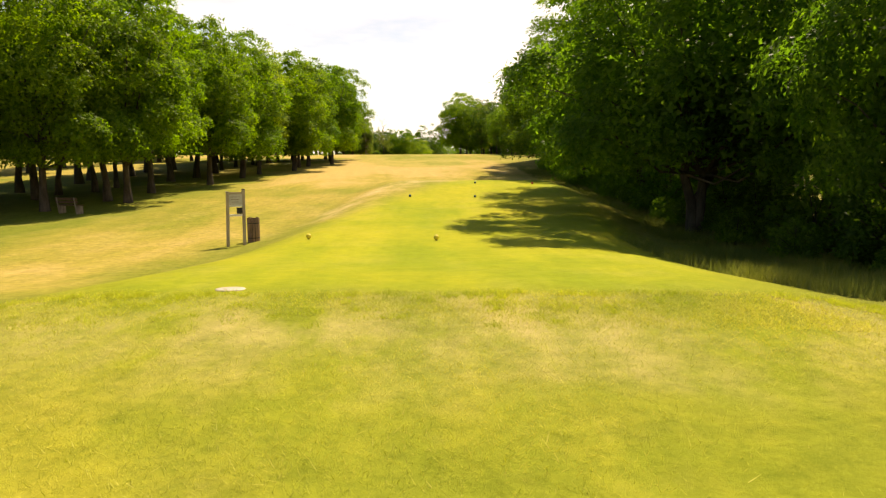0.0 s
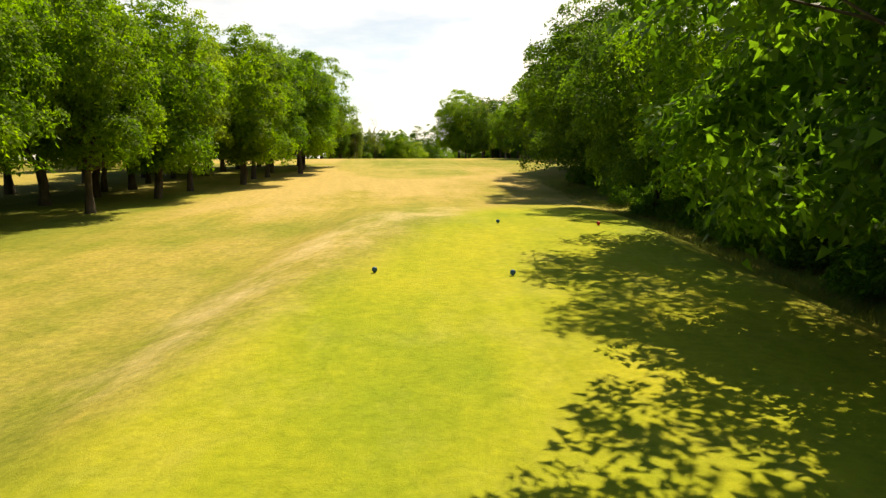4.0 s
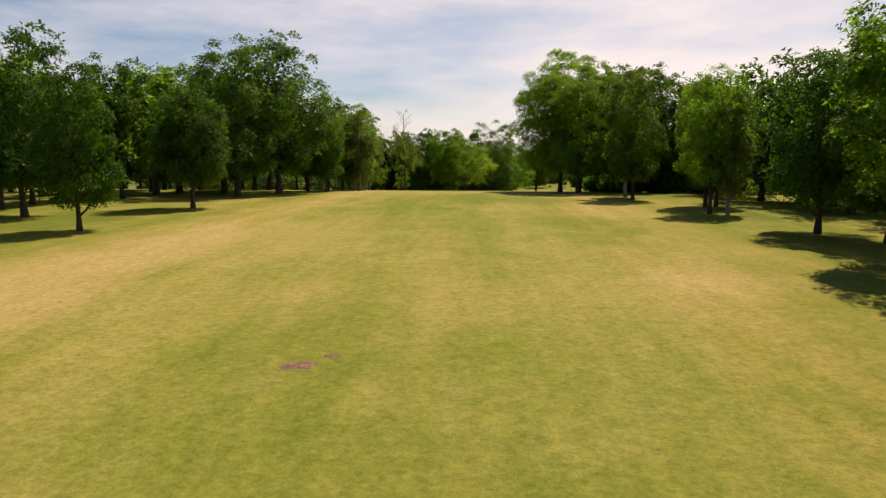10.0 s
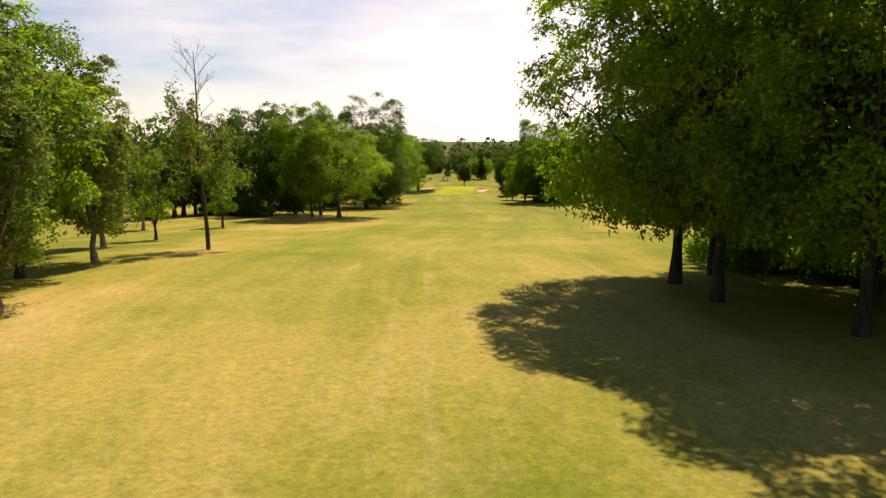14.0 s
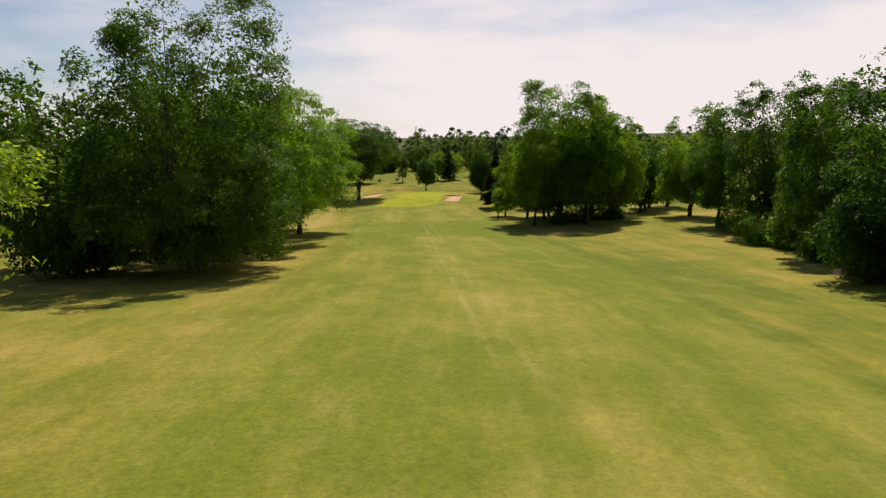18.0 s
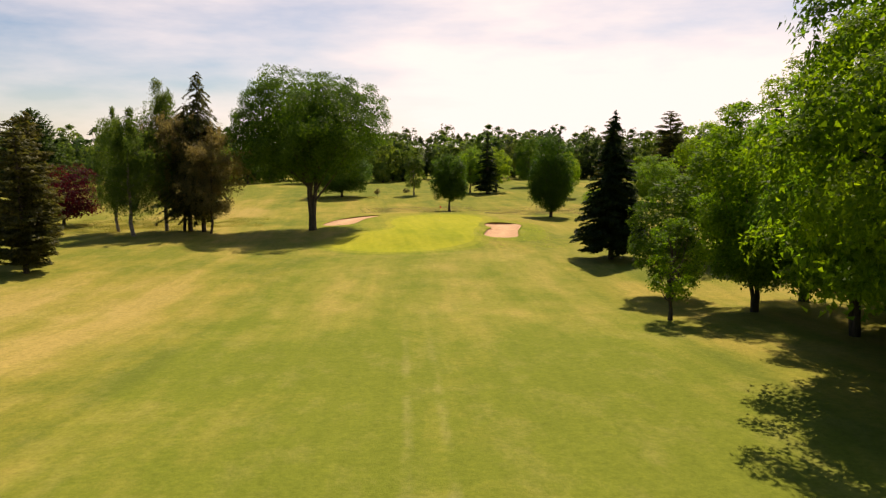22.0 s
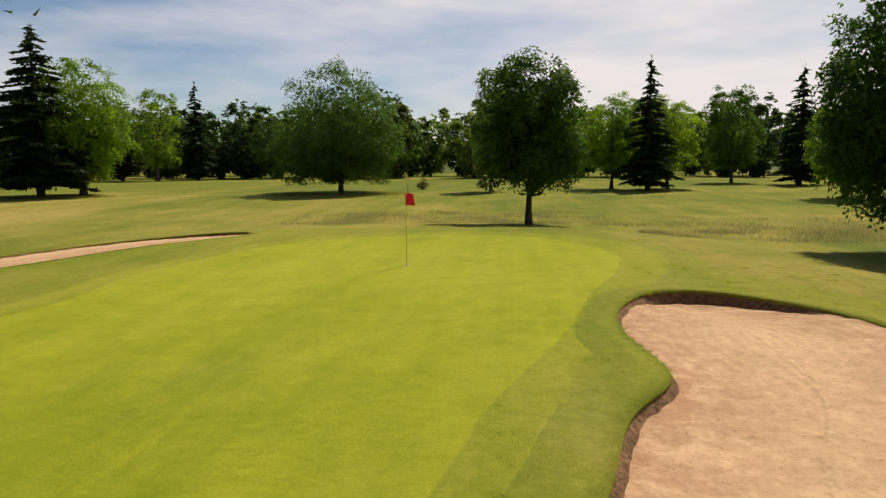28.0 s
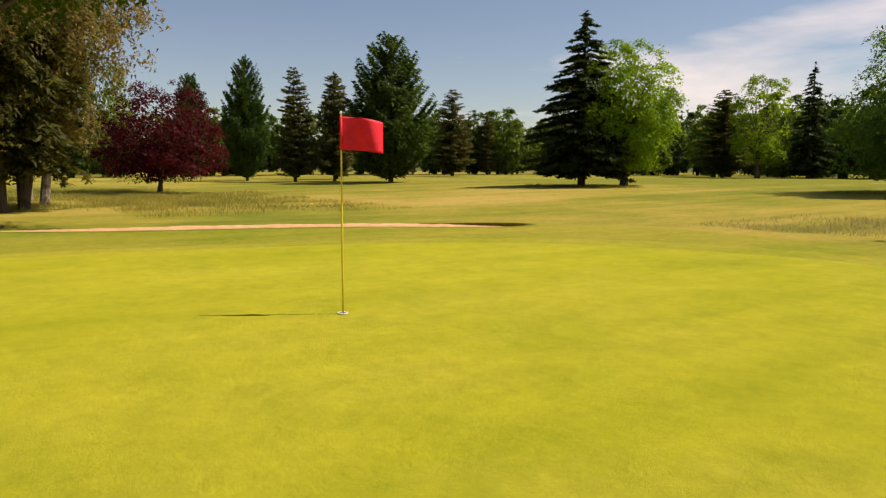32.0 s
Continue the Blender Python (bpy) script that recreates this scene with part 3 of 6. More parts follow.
def ground_zones():
    """Writes into the turf how far each point lies inside the mown outlines, and where it is dry, lush, wooded or
    painted with shade.
    """
    co = np.empty(len(ground.data.vertices) * 3, np.float32)
    ground.data.vertices.foreach_get("co", co)
    x, y = co[0::3].astype(float), co[1::3].astype(float)
    for key, ring in (("fairway", fair_ring), ("teeing", tee_ring), ("collar", fringe_ring), ("worn", worn_ring), ("apron", apron_ring), ("far_fairway", next_ring)):
        lo, hi = ring.min(0) - 12, ring.max(0) + 12
        near = (x > lo[0]) & (x < hi[0]) & (y > lo[1]) & (y < hi[1])
        v = np.full(len(x), -12.0)
        d = gap_to(x[near], y[near], ring)
        v[near] = np.where(inside(x[near], y[near], ring), d, -d)
        if key == "fairway":
            v = v * (0.4 + 0.6 * smooth(225, 275, y))
        if key == "far_fairway":
            beyond = v
            continue
        if key == "fairway":
            off_fairway = smooth(-0.5, -3.0, v)
        if key == "teeing":
            v = np.where((y < 8.0) & (np.abs(x) < 30), np.maximum(v, 0.15), v)
            v = np.minimum(v, 1.6 - 2.1 * smooth(46, 60, y))
        if key == "worn":
            v = np.maximum(v, np.where(y < 30, 4.0 * smooth(8.5, 7.8, y) * smooth(2.0, 7.2, y) * smooth(9, 3, np.abs(x)) - 3.0, -12))
        ground.data.attributes.new(key, "FLOAT", "POINT").data.foreach_set("value", v.astype(np.float32))
    # two worn wheel tracks down the hole, and the distance from its middle line
    mid = np.interp(y, (60, 97, 106, 130, 160, 195, 203, 212, 230, 255, 290, 338, 344, 349, 358, 380, 405), (0.6, 1.3, 0.9, -2.0, -6.0, -8.7, -8.2, -7.4, -5.5, 0.0, 9.0, 14.9, 15.6, 16.3, 17.4, 20.1, 22.0))
    tracked = np.interp(y, (70, 90, 120, 180, 196, 228, 240, 290, 310, 385, 405), (0, 0.35, 0.15, 0.2, 0.95, 0.9, 0.2, 0.3, 0.95, 0.9, 0))
    middle = np.interp(y, (0, 60, *FAIR_Y), (0, 0, *((FAIR_L + FAIR_R) / 2)))
    for key, v in (("track", np.clip(x - mid, -9, 9)), ("tracked", tracked), ("across", x - middle)):
        ground.data.attributes.new(key, "FLOAT", "POINT").data.foreach_set("value", v.astype(np.float32))
    dry = 0.30 + (0.62 - 0.40 * smooth(-5, 4, x)) * smooth(48, 70, y) * smooth(130, 85, y) + 0.24 * smooth(95, 120, y) * smooth(200, 140, y) - 0.12 * smooth(260, 320, y) + 0.12 * smooth(520, 480, y) * smooth(470, 482, y)
    dry = dry + 0.28 * smooth(-6, -16, x) * smooth(60, 75, y) * smooth(215, 140, y) + 0.22 * smooth(160, 185, y) * smooth(240, 215, y)
    lush = 0.5 * smooth(245, 330, y) + 0.1 * smooth(430, 440, y) + 0.12 * smooth(30, 5, y)
    lush = np.clip(lush + 0.5 * smooth(2, 10, x) * smooth(90, 130, y), 0, 1)
    lush = np.clip(lush + 0.75 * smooth(-12.5, -16.5, x) * smooth(130, 115, y) + 0.5 * smooth(5, 10, x) * smooth(30, 60, y), 0, 1)
    dry = dry - 0.5 * smooth(-13, -17, x) * smooth(130, 115, y) * smooth(45, 60, y) - 0.5 * smooth(-15, -20, x) * smooth(60, 45, y)
    dry = dry + 0.16 * smooth(8.2, 7.4, y) + 0.22 * smooth(66, 80, y) * smooth(112, 98, y)
    dry = dry + 0.20 * smooth(-7, -9, x) * smooth(-20, -15, x) * smooth(70, 50, y) * smooth(6, 12, y)
    brow = smooth(-10, -6, x) * smooth(34, 18, y) * smooth(5, 8, y)
    lush, dry = np.clip(lush + 0.5 * brow, 0, 1), dry - 0.2 * brow
    dry = dry + 0.20 * smooth(185, 205, y) * smooth(300, 270, y) + 0.18 * smooth(385, 400, y) * smooth(520, 480, y)
    # rough beside the fairway is drier than it; a second fairway, freshly green, crosses beyond the meadow strip
    dry = dry + (0.24 + 0.22 * smooth(0, 8, x - 12)) * off_fairway * smooth(250, 275, y) * smooth(425, 400, y)
    fresh = smooth(-0.8, 0.8, beyond)
    lush, dry = np.clip(lush + fresh, 0, 1), dry - 0.30 * fresh
    # greener grass in the shade of the trees beside the fairway
    shady = np.maximum(smooth(-21, -26, x) * smooth(130, 150, y) * smooth(300, 270, y), smooth(1, 5, x) * smooth(198, 206, y) * smooth(240, 225, y))
    lush, dry = np.clip(lush + 0.8 * shady, 0, 1), dry - 0.35 * shady
    # away from the hole the turf is of one kind
    apart_x = smooth(45, 100, np.abs(x - 10))
    dry, lush = dry * (1 - apart_x) + 0.35 * apart_x, lush * (1 - apart_x) + 0.5 * apart_x
    woods_and_shade = np.clip(smooth(640, 760, y) + smooth(170, 260, np.abs(x)) + smooth(-120, -200, y), 0, 1)
    # tree shade painted over the leaf litter inside the woods beside the tee
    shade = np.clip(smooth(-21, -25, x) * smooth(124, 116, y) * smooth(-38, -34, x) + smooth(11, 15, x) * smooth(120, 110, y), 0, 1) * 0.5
    for key, v in (("dry", dry), ("putting", 0 * x - 12), ("lush", lush), ("woods_and_shade", np.maximum(woods_and_shade, shade))):
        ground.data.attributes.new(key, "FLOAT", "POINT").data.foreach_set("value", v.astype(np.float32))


ground_zones()


def patch_sheet(name, ring, lift, label, category, step=0.5):
    """The green laid on the ground as a sheet of its own, a little wider than its mown outline."""
    from mathutils.geometry import delaunay_2d_cdt
    tangent = np.roll(ring, -1, 0) - np.roll(ring, 1, 0)
    out = np.c_[tangent[:, 1], -tangent[:, 0]] / np.linalg.norm(tangent, axis=1)[:, None]
    if inside(np.array([ring[0, 0] + out[0, 0] * 0.05]), np.array([ring[0, 1] + out[0, 1] * 0.05]), ring)[0]:
        out = -out
    rim = ring + out * 0.3
    lo, hi = rim.min(0) - step, rim.max(0) + step
    gx, gy = np.meshgrid(np.arange(lo[0], hi[0], step), np.arange(lo[1], hi[1], step))
    keep = inside(gx, gy, rim) & (gap_to(gx, gy, rim) > step * 0.45)
    pts = list(zip(gx[keep], gy[keep])) + [tuple(p) for p in rim]
    n0 = int(keep.sum())
    edges = [(n0 + k, n0 + (k + 1) % len(rim)) for k in range(len(rim))]
    v, _, f, *_ = delaunay_2d_cdt([Vector(p) for p in pts], edges, [], 1, 1e-5)
    v = np.array([tuple(p) for p in v])
    z = height(v[:, 0], v[:, 1]) + lift * (2.4 * smooth(0.0, 0.2, gap_to(v[:, 0], v[:, 1], rim)) - 1.4)
    ob = mesh_object(name, np.c_[v, z], [tuple(t) for t in f], COURSE)
    d = gap_to(v[:, 0], v[:, 1], ring)
    mown_zones(ob, np.where(inside(v[:, 0], v[:, 1], ring), d, -d), 12)
    return tagged(ob, label, category, kind="structure")


def mown_zones(ob, putting, apron=-12):
    """Turf inside the collar."""
    count = len(ob.data.vertices)
    for key, v in (("fairway", -12), ("teeing", -12), ("collar", 12), ("worn", -12), ("apron", apron), ("track", 9), ("tracked", 0), ("dry", 0.35), ("lush", 0.6), ("woods_and_shade", 0), ("putting", putting)):
        ob.data.attributes.new(key, "FLOAT", "POINT").data.foreach_set("value", (np.zeros(count) + v).astype(np.float32))
    co = np.empty(count * 3, np.float32)
    ob.data.vertices.foreach_get("co", co)
    ob.data.attributes.new("across", "FLOAT", "POINT").data.foreach_set("value", co[0::3] - 26)


patch_sheet("putting_green", green_ring, 0.012, "smooth yellow-green putting green in full sun", "grass", 0.3)


def bunker(name, ring, depth, dip, label):
    """A sand bunker: raked bowl of sand, an earth bank under the lip and a turf rim."""
    root = tagged(new(name), label, "bunker", kind="structure")
    nxt, prv = np.roll(ring, -1, 0), np.roll(ring, 1, 0)
    tangent = (nxt - prv) / np.linalg.norm(nxt - prv, axis=1)[:, None]
    out = np.c_[tangent[:, 1], -tangent[:, 0]]
    if inside(np.array([ring[0, 0] + out[0, 0] * 0.05]), np.array([ring[0, 1] + out[0, 1] * 0.05]), ring)[0]:
        out = -out
    mid = ring.mean(0)
    lip = height(ring[:, 0], ring[:, 1]) + 0.02
    # the bank is high at the far side and dies away to the near one
    side = np.maximum(smooth(0.3, 0.85, out[:, 1]), 0.5 * smooth(0.35, 0.9, -out[:, 0]) * smooth(-0.9, -0.3, (ring[:, 1] - mid[1]) / (np.ptp(ring[:, 1]) / 2)))
    fall = 0.05 + depth * side
    rng = np.random.default_rng(4)
    rough = np.array([0.09 * noise.noise((p[0] * 1.9, p[1] * 1.9, 2.0)) for p in ring]) + rng.normal(0, 0.012, len(ring))
    fall = fall * (1 + 3 * rough)
    rings = [np.c_[ring + out * 1.1, height(*(ring + out * 1.1).T) - 0.03], np.c_[ring + out * 0.8, height(*(ring + out * 0.8).T) + 0.004], np.c_[ring + out * 0.35, height(*(ring + out * 0.35).T) + 0.010],
             np.c_[ring - out * 0.03, lip + 0.0], np.c_[ring - out * 0.02, lip - 0.06]]
    n = len(ring)
    quads = lambda rows: [(r * n + k, r * n + (k + 1) % n, (r + 1) * n + (k + 1) % n, (r + 1) * n + k) for r in range(rows) for k in range(n)]
    rim = mesh_object("turf_rim", np.concatenate(rings), quads(4), COURSE, root)
    mown_zones(rim, -12)
    bank = [np.c_[ring + out * 0.01, lip - 0.02], np.c_[ring - out * (0.03 + 0.5 * rough[:, None]), lip - fall * 0.45], np.c_[ring - out * (0.10 + 0.25 * fall[:, None] + 0.6 * rough[:, None]), lip - fall],
            np.c_[ring - out * (0.17 + 0.3 * fall[:, None] + 0.6 * rough[:, None]), lip - fall - 0.3]]
    keep_bank = [q for q in quads(3) if fall[q[0] % n] > 0.10]
    mesh_object("earth_bank", np.concatenate(bank), keep_bank, EARTH, root, "crumbling brown earth face under the lip")
    lo, hi = ring.min(0), ring.max(0)
    gx, gy = np.meshgrid(np.arange(lo[0] - 0.3, hi[0] + 0.5, 0.09), np.arange(lo[1] - 0.3, hi[1] + 0.5, 0.09))
    d = gap_to(gx, gy, ring)
    signed = np.where(inside(gx, gy, ring), d, -d)
    # the sand's own slope follows the bank smoothly along the rim
    away = (gx[..., None] - ring[:, 0]) ** 2 + (gy[..., None] - ring[:, 1]) ** 2
    weight = np.exp(-(away - away.min(-1, keepdims=True)) / 0.12)
    sidegrid = (weight * side).sum(-1) / weight.sum(-1)
    gz = height(gx, gy) - 0.012 - depth * sidegrid * smooth(2.6, 0.4, signed) - dip * smooth(0.0, 1.6, signed)
    gz += np.array([[0.025 * noise.noise((a * 1.7, b * 1.7, 0.5)) + 0.02 * noise.noise((a * 5, b * 5, 1.5)) for a, b in zip(ra, rb)] for ra, rb in zip(gx, gy)])
    keep = signed > -0.12
    index = np.full(gx.shape, -1)
    index[keep] = np.arange(keep.sum())
    q = np.stack([index[:-1, :-1], index[:-1, 1:], index[1:, 1:], index[1:, :-1]], -1).reshape(-1, 4)
    q = q[(q >= 0).all(1)]
    sand = mesh_object("sand", np.stack([gx[keep], gy[keep], gz[keep]], -1), q.tolist(), SAND, root, "raked pinkish-tan sand")
    sand.data.attributes.new("rim", "FLOAT", "POINT").data.foreach_set("value", (signed[keep] - 0.5 * sidegrid[keep]).astype(np.float32))
    return root


bunker("bunker", BUNKER_A, 0.25, 0.10, "sand bunker with a dark earth lip beside the green")
bunker("bunker", BUNKER_B, 0.16, 0.02, "long pale sand bunker beyond the green's edge")

# ---- trees ----
def tube(path, radii, sides=7):
    """A tapered limb through the given points."""
    path = np.array(path, float)
    rings = []
    for k, p in enumerate(path):
        d = path[min(k + 1, len(path) - 1)] - path[max(k - 1, 0)]
        d /= max(np.linalg.norm(d), 1e-6)
        u = np.cross(d, (0.31, 0.95, 0.05))
        u /= max(np.linalg.norm(u), 1e-6)
        w = np.cross(d, u)
        a = np.linspace(0, 2 * math.pi, sides, endpoint=False)
        rings.append(p + radii[k] * (np.cos(a)[:, None] * u + np.sin(a)[:, None] * w))
    n = len(path)
    faces = [(r * sides + k, r * sides + (k + 1) % sides, (r + 1) * sides + (k + 1) % sides, (r + 1) * sides + k) for r in range(n - 1) for k in range(sides)]
    return np.concatenate(rings), faces


def join_tubes(tubes):
    verts, faces, base = [], [], 0
    for v, f in tubes:
        verts.append(v)
        faces += [tuple(i + base for i in q) for q in f]
        base += len(v)
    return np.concatenate(verts), faces


def leaf_mesh(name, where, normal, size, material, slim=0.62, along=None, rng=None):
    """Many small leaves as one crown mesh."""
    n = len(where)
    normal = normal / np.maximum(np.linalg.norm(normal, axis=1), 1e-6)[:, None]
    if along is None:
        along = rng.normal(size=(n, 3))
    t = along - (along * normal).sum(1)[:, None] * normal
    t /= np.maximum(np.linalg.norm(t, axis=1), 1e-6)[:, None]
    s = np.cross(normal, t)
    size = size[:, None]
    v = np.stack([where - t * size * 0.5 - s * size * slim * 0.5, where - t * size * 0.5 + s * size * slim * 0.5, where + t * size * 0.6], 1).reshape(-1, 3)
    return triangle_mesh(name, v, np.arange(3 * n), material)


def triangle_mesh(name, v, corners, material):
    me = bpy.data.meshes.new(name)
    me.vertices.add(len(v))
    me.vertices.foreach_set("co", v.astype(np.float32).ravel())
    me.loops.add(len(corners))
    me.loops.foreach_set("vertex_index", corners.astype(np.int32))
    me.polygons.add(len(corners) // 3)
    me.polygons.foreach_set("loop_start", np.arange(0, len(corners), 3, dtype=np.int32))
    me.update(calc_edges=True)
    me.materials.append(material)
    return me


def unit(rng, n):
    v = rng.normal(size=(n, 3))
    return v / np.linalg.norm(v, axis=1)[:, None]


def broadleaf(seed, high, wide, clear, leaves, leaf, material, bark=BARK, top=0.62, trunk=0.018, open_=0.0, droop=0.0, fork=1, full=3.1, core=0.7, even=0.0, low=0.0, hollow=0.0):
    """Trunk and crown meshes of a broad-leaved tree of the given height and width; clear: where the crown begins, full: how boxy its outline is,
    even: 1 for a smooth close crown, low: how far the widest part sinks towards the ground, hollow: how high the underside rises towards the trunk."""
    rng = np.random.default_rng(seed)
    z0, z1, rx = clear * high, high, wide / 2
    even = even if leaves > 4000 else max(even, 0.8)
    under = full + 1.6 if full > 2.6 else 0.8 * full
    zc = z0 + (z1 - z0) * (1 - top) * (1 - low)

    def outermost(u):
        """The crown's outline in a direction, seen from its middle."""
        v = np.where(u[:, 2] > 0, u[:, 2] / (z1 - zc), u[:, 2] / (zc - z0 + 0.01))
        e = np.where(u[:, 2] > 0, full, under)
        return ((np.hypot(u[:, 0], u[:, 1]) / rx) ** e + np.abs(v) ** e) ** (-1 / e)

    # rounded lobes all over the crown, of uneven size and reach
    lobes = 28 + int(16 * even) if leaves > 2200 else 18
    k = np.arange(lobes) + 0.5
    polar, turn = np.arccos(1 - 2 * k / lobes), 2.39996 * k + seed
    u = np.c_[np.cos(turn) * np.sin(polar), np.sin(turn) * np.sin(polar), np.cos(polar)] + rng.normal(0, 0.22 - 0.10 * even, (lobes, 3))
    u *= np.array([rx, rx, (z1 - z0) / 2]) / rx
    u /= np.linalg.norm(u, axis=1)[:, None]
    reach = outermost(u)
    lobe_r = math.sqrt(rx * max(rx, 0.8 * (z1 - z0) / 2)) * rng.uniform(0.28 + 0.04 * even, 0.48 - 0.08 * even, lobes)
    tip = rng.uniform(0.74 + 0.20 * even, 1.06 - 0.03 * even, lobes)
    tip = np.where(u[:, 2] > 0.6, np.minimum(tip, 0.96 - 0.06 * even), tip)
    lobe_c = u * np.maximum(reach * tip - lobe_r, 0.12 * reach)[:, None]
    # each lobe is set with clumps, each clump with sprays, each spray with leaves that lie nearly flat
    clumps = max(lobes + 8, int(min(leaves / (110 - 50 * even), (1.05 + 2.4 * even) * wide * (z1 - z0) / min(0.083 * wide, 1.15) ** 2)))
    pick = np.r_[np.arange(lobes), rng.choice(lobes, clumps - lobes, p=lobe_r**2 / (lobe_r**2).sum())]
    cu = unit(rng, clumps) + 0.75 * u[pick] + np.array([0, 0, 0.15])
    cu /= np.linalg.norm(cu, axis=1)[:, None]
    rc = np.clip(rng.uniform(0.05, 0.115, clumps) * wide, 0.35, 1.4) * (1 - 0.2 * open_)
    c = lobe_c[pick] + cu * (lobe_r[pick] * rng.uniform(0.72, 1.0, clumps))[:, None]
    # a share of them lies straight on the crown's outline and rounds it
    loose = rng.random(clumps) < 0.24 + 0.38 * even
    free = unit(rng, clumps) * np.array([1, 1, (z1 - z0) / wide])
    free /= np.linalg.norm(free, axis=1)[:, None]
    cu = np.where(loose[:, None], free, cu)
    c = np.where(loose[:, None], free * (outermost(free) * rng.uniform(0.80, 0.96, clumps))[:, None] - free * rc[:, None] * 0.5, c)
    each = 13 if leaves > 2200 else 4
    sprays = leaves // each
    leaves = sprays * each
    who = np.repeat(np.arange(clumps), rng.multinomial(sprays, rc**2 / (rc**2).sum()))
    d = unit(rng, sprays) + 0.45 * cu[who] + np.array([0, 0, 0.5])
    d /= np.linalg.norm(d, axis=1)[:, None]
    at = c[who] + d * (rc[who] * rng.uniform(0.25, 1.0, sprays) ** 0.6)[:, None] * np.array([1.0, 1.0, 0.68])
    flat_n = 0.7 * d + 0.6 * cu[who] + np.array([0, 0, 0.6]) + 0.35 * rng.normal(size=(sprays, 3))
    flat_n /= np.linalg.norm(flat_n, axis=1)[:, None]
    su = np.cross(flat_n, unit(rng, sprays))
    su /= np.maximum(np.linalg.norm(su, axis=1), 1e-6)[:, None]
    sv = np.cross(flat_n, su)
    g = np.repeat(np.arange(sprays), each)
    a, r = rng.uniform(0, 6.283, leaves), rng.uniform(0.05, 1.0, leaves) ** 0.55
    size_s = (leaf * (2.7 if each > 6 else 1.1) * rng.uniform(0.7, 1.25, sprays))[g]
    out = np.cos(a)[:, None] * su[g] + np.sin(a)[:, None] * sv[g]
    where = at[g] + out * (r * size_s)[:, None] + flat_n[g] * (rng.normal(0, 0.16, leaves) * size_s)[:, None]
    where[:, 2] -= 0.30 * r**2 * size_s
    normal = flat_n[g] + 0.42 * rng.normal(size=(leaves, 3))
    along = out + np.array([0, 0, -0.25]) + 0.35 * rng.normal(size=(leaves, 3))
    # larger, deeper sprays close the inside of every lobe
    many = int(leaves * core * (0.26 if leaves > 2200 else 0.4))
    who = rng.choice(lobes, many, p=lobe_r**2 / (lobe_r**2).sum())
    deep = unit(rng, many)
    inner = lobe_c[who] * rng.uniform(0.6, 1.12, many)[:, None] + deep * (lobe_r[who] * rng.uniform(0.2, 0.88, many) ** 0.6)[:, None]
    size = np.r_[leaf * rng.uniform(0.65, 1.3, leaves), leaf * (1.55 if leaves > 2200 else 1.0) * rng.uniform(0.7, 1.2, many)]
    where = np.concatenate([where, inner])
    # bring the whole to its true width and height over the trunk
    mid_xy = (np.quantile(where, 0.02, axis=0) + np.quantile(where, 0.98, axis=0)) / 2 * np.array([1, 1, 0])
    grow = np.array([1, 1, 0]) * rx / np.quantile(np.hypot(*(where - mid_xy)[:, :2].T), 0.975)
    up, down = (z1 - zc) / np.quantile(where[:, 2], 0.996 if leaves > 4000 else 0.999), (z0 - zc - 0.01) / np.quantile(where[:, 2], 0.01)
    fit = lambda p: np.c_[((p - mid_xy) * grow)[:, :2], p[:, 2] * np.where(p[:, 2] > 0, up, down)]
    where, c = fit(where), fit(c) + np.array([0, 0, zc])
    where[:, 2] += zc - droop * np.hypot(where[:, 0], where[:, 1]) ** 2 / rx
    where[:, 2] = np.maximum(where[:, 2], 0.08 + 0.3 * z0)
    # the underside rises towards the trunk, so that the limbs show
    keep = where[:, 2] > z0 + hollow * (z1 - z0) * (1 - np.hypot(where[:, 0], where[:, 1]) / rx) - 0.4
    normal, along = np.concatenate([normal, deep + 0.6 * rng.normal(size=(many, 3))]), np.concatenate([along, rng.normal(size=(many, 3))])
    crown_me = leaf_mesh("crown", where[keep], normal[keep], size[keep], material, 0.72, along[keep])
    boughs = fit(lobe_c) + np.array([0, 0, zc])
    # trunk, forks and limbs to the clumps
    tubes = []
    base_r = trunk * high + 0.05
    for f in range(fork):
        ang = rng.uniform(0, 6.28)
        off = 0.0 if fork == 1 else 0.11 * high
        tip = np.array([math.cos(ang) * off, math.sin(ang) * off, zc + 0.35 * (z1 - zc)])
        ts = np.linspace(0, 1, 9)
        wob = rng.normal(0, 0.010 * high, (9, 3)) * np.array([1, 1, 0]) * np.minimum(1, ts * 3)[:, None]
        path = np.c_[tip[0] * ts**1.1, tip[1] * ts**1.1, tip[2] * ts] + wob
        path[0, 2] = -0.4
        rad = base_r * (1 - 0.8 * ts) * (1.0 if fork == 1 else 0.75)
        rad[0] *= 1.55
        tubes.append(tube(path, rad, 9))
        for k in rng.choice(lobes, 11 // fork if leaves > 2200 else 0, replace=False):
            b = boughs[k]
            s = min(0.8, max(clear * high / tip[2] * 0.9, 0.9 * (b[2] - 0.55 * math.hypot(b[0], b[1])) / tip[2], 0.12))
            i = int(s * 8)
            a = path[i]
            if b[2] < a[2] + 0.2:
                continue
            m1 = a + (b - a) * 0.35 + np.array([0, 0, 0.01 * high]) + rng.normal(0, 0.012 * high, 3)
            m2 = a + (b - a) * 0.7 + np.array([0, 0, 0.025 * high]) + rng.normal(0, 0.012 * high, 3)
            thick = min(rad[i], base_r * 0.6)
            tubes.append(tube([a, m1, m2, b], [thick * 0.8, thick * 0.55, thick * 0.36, thick * 0.15], 6))
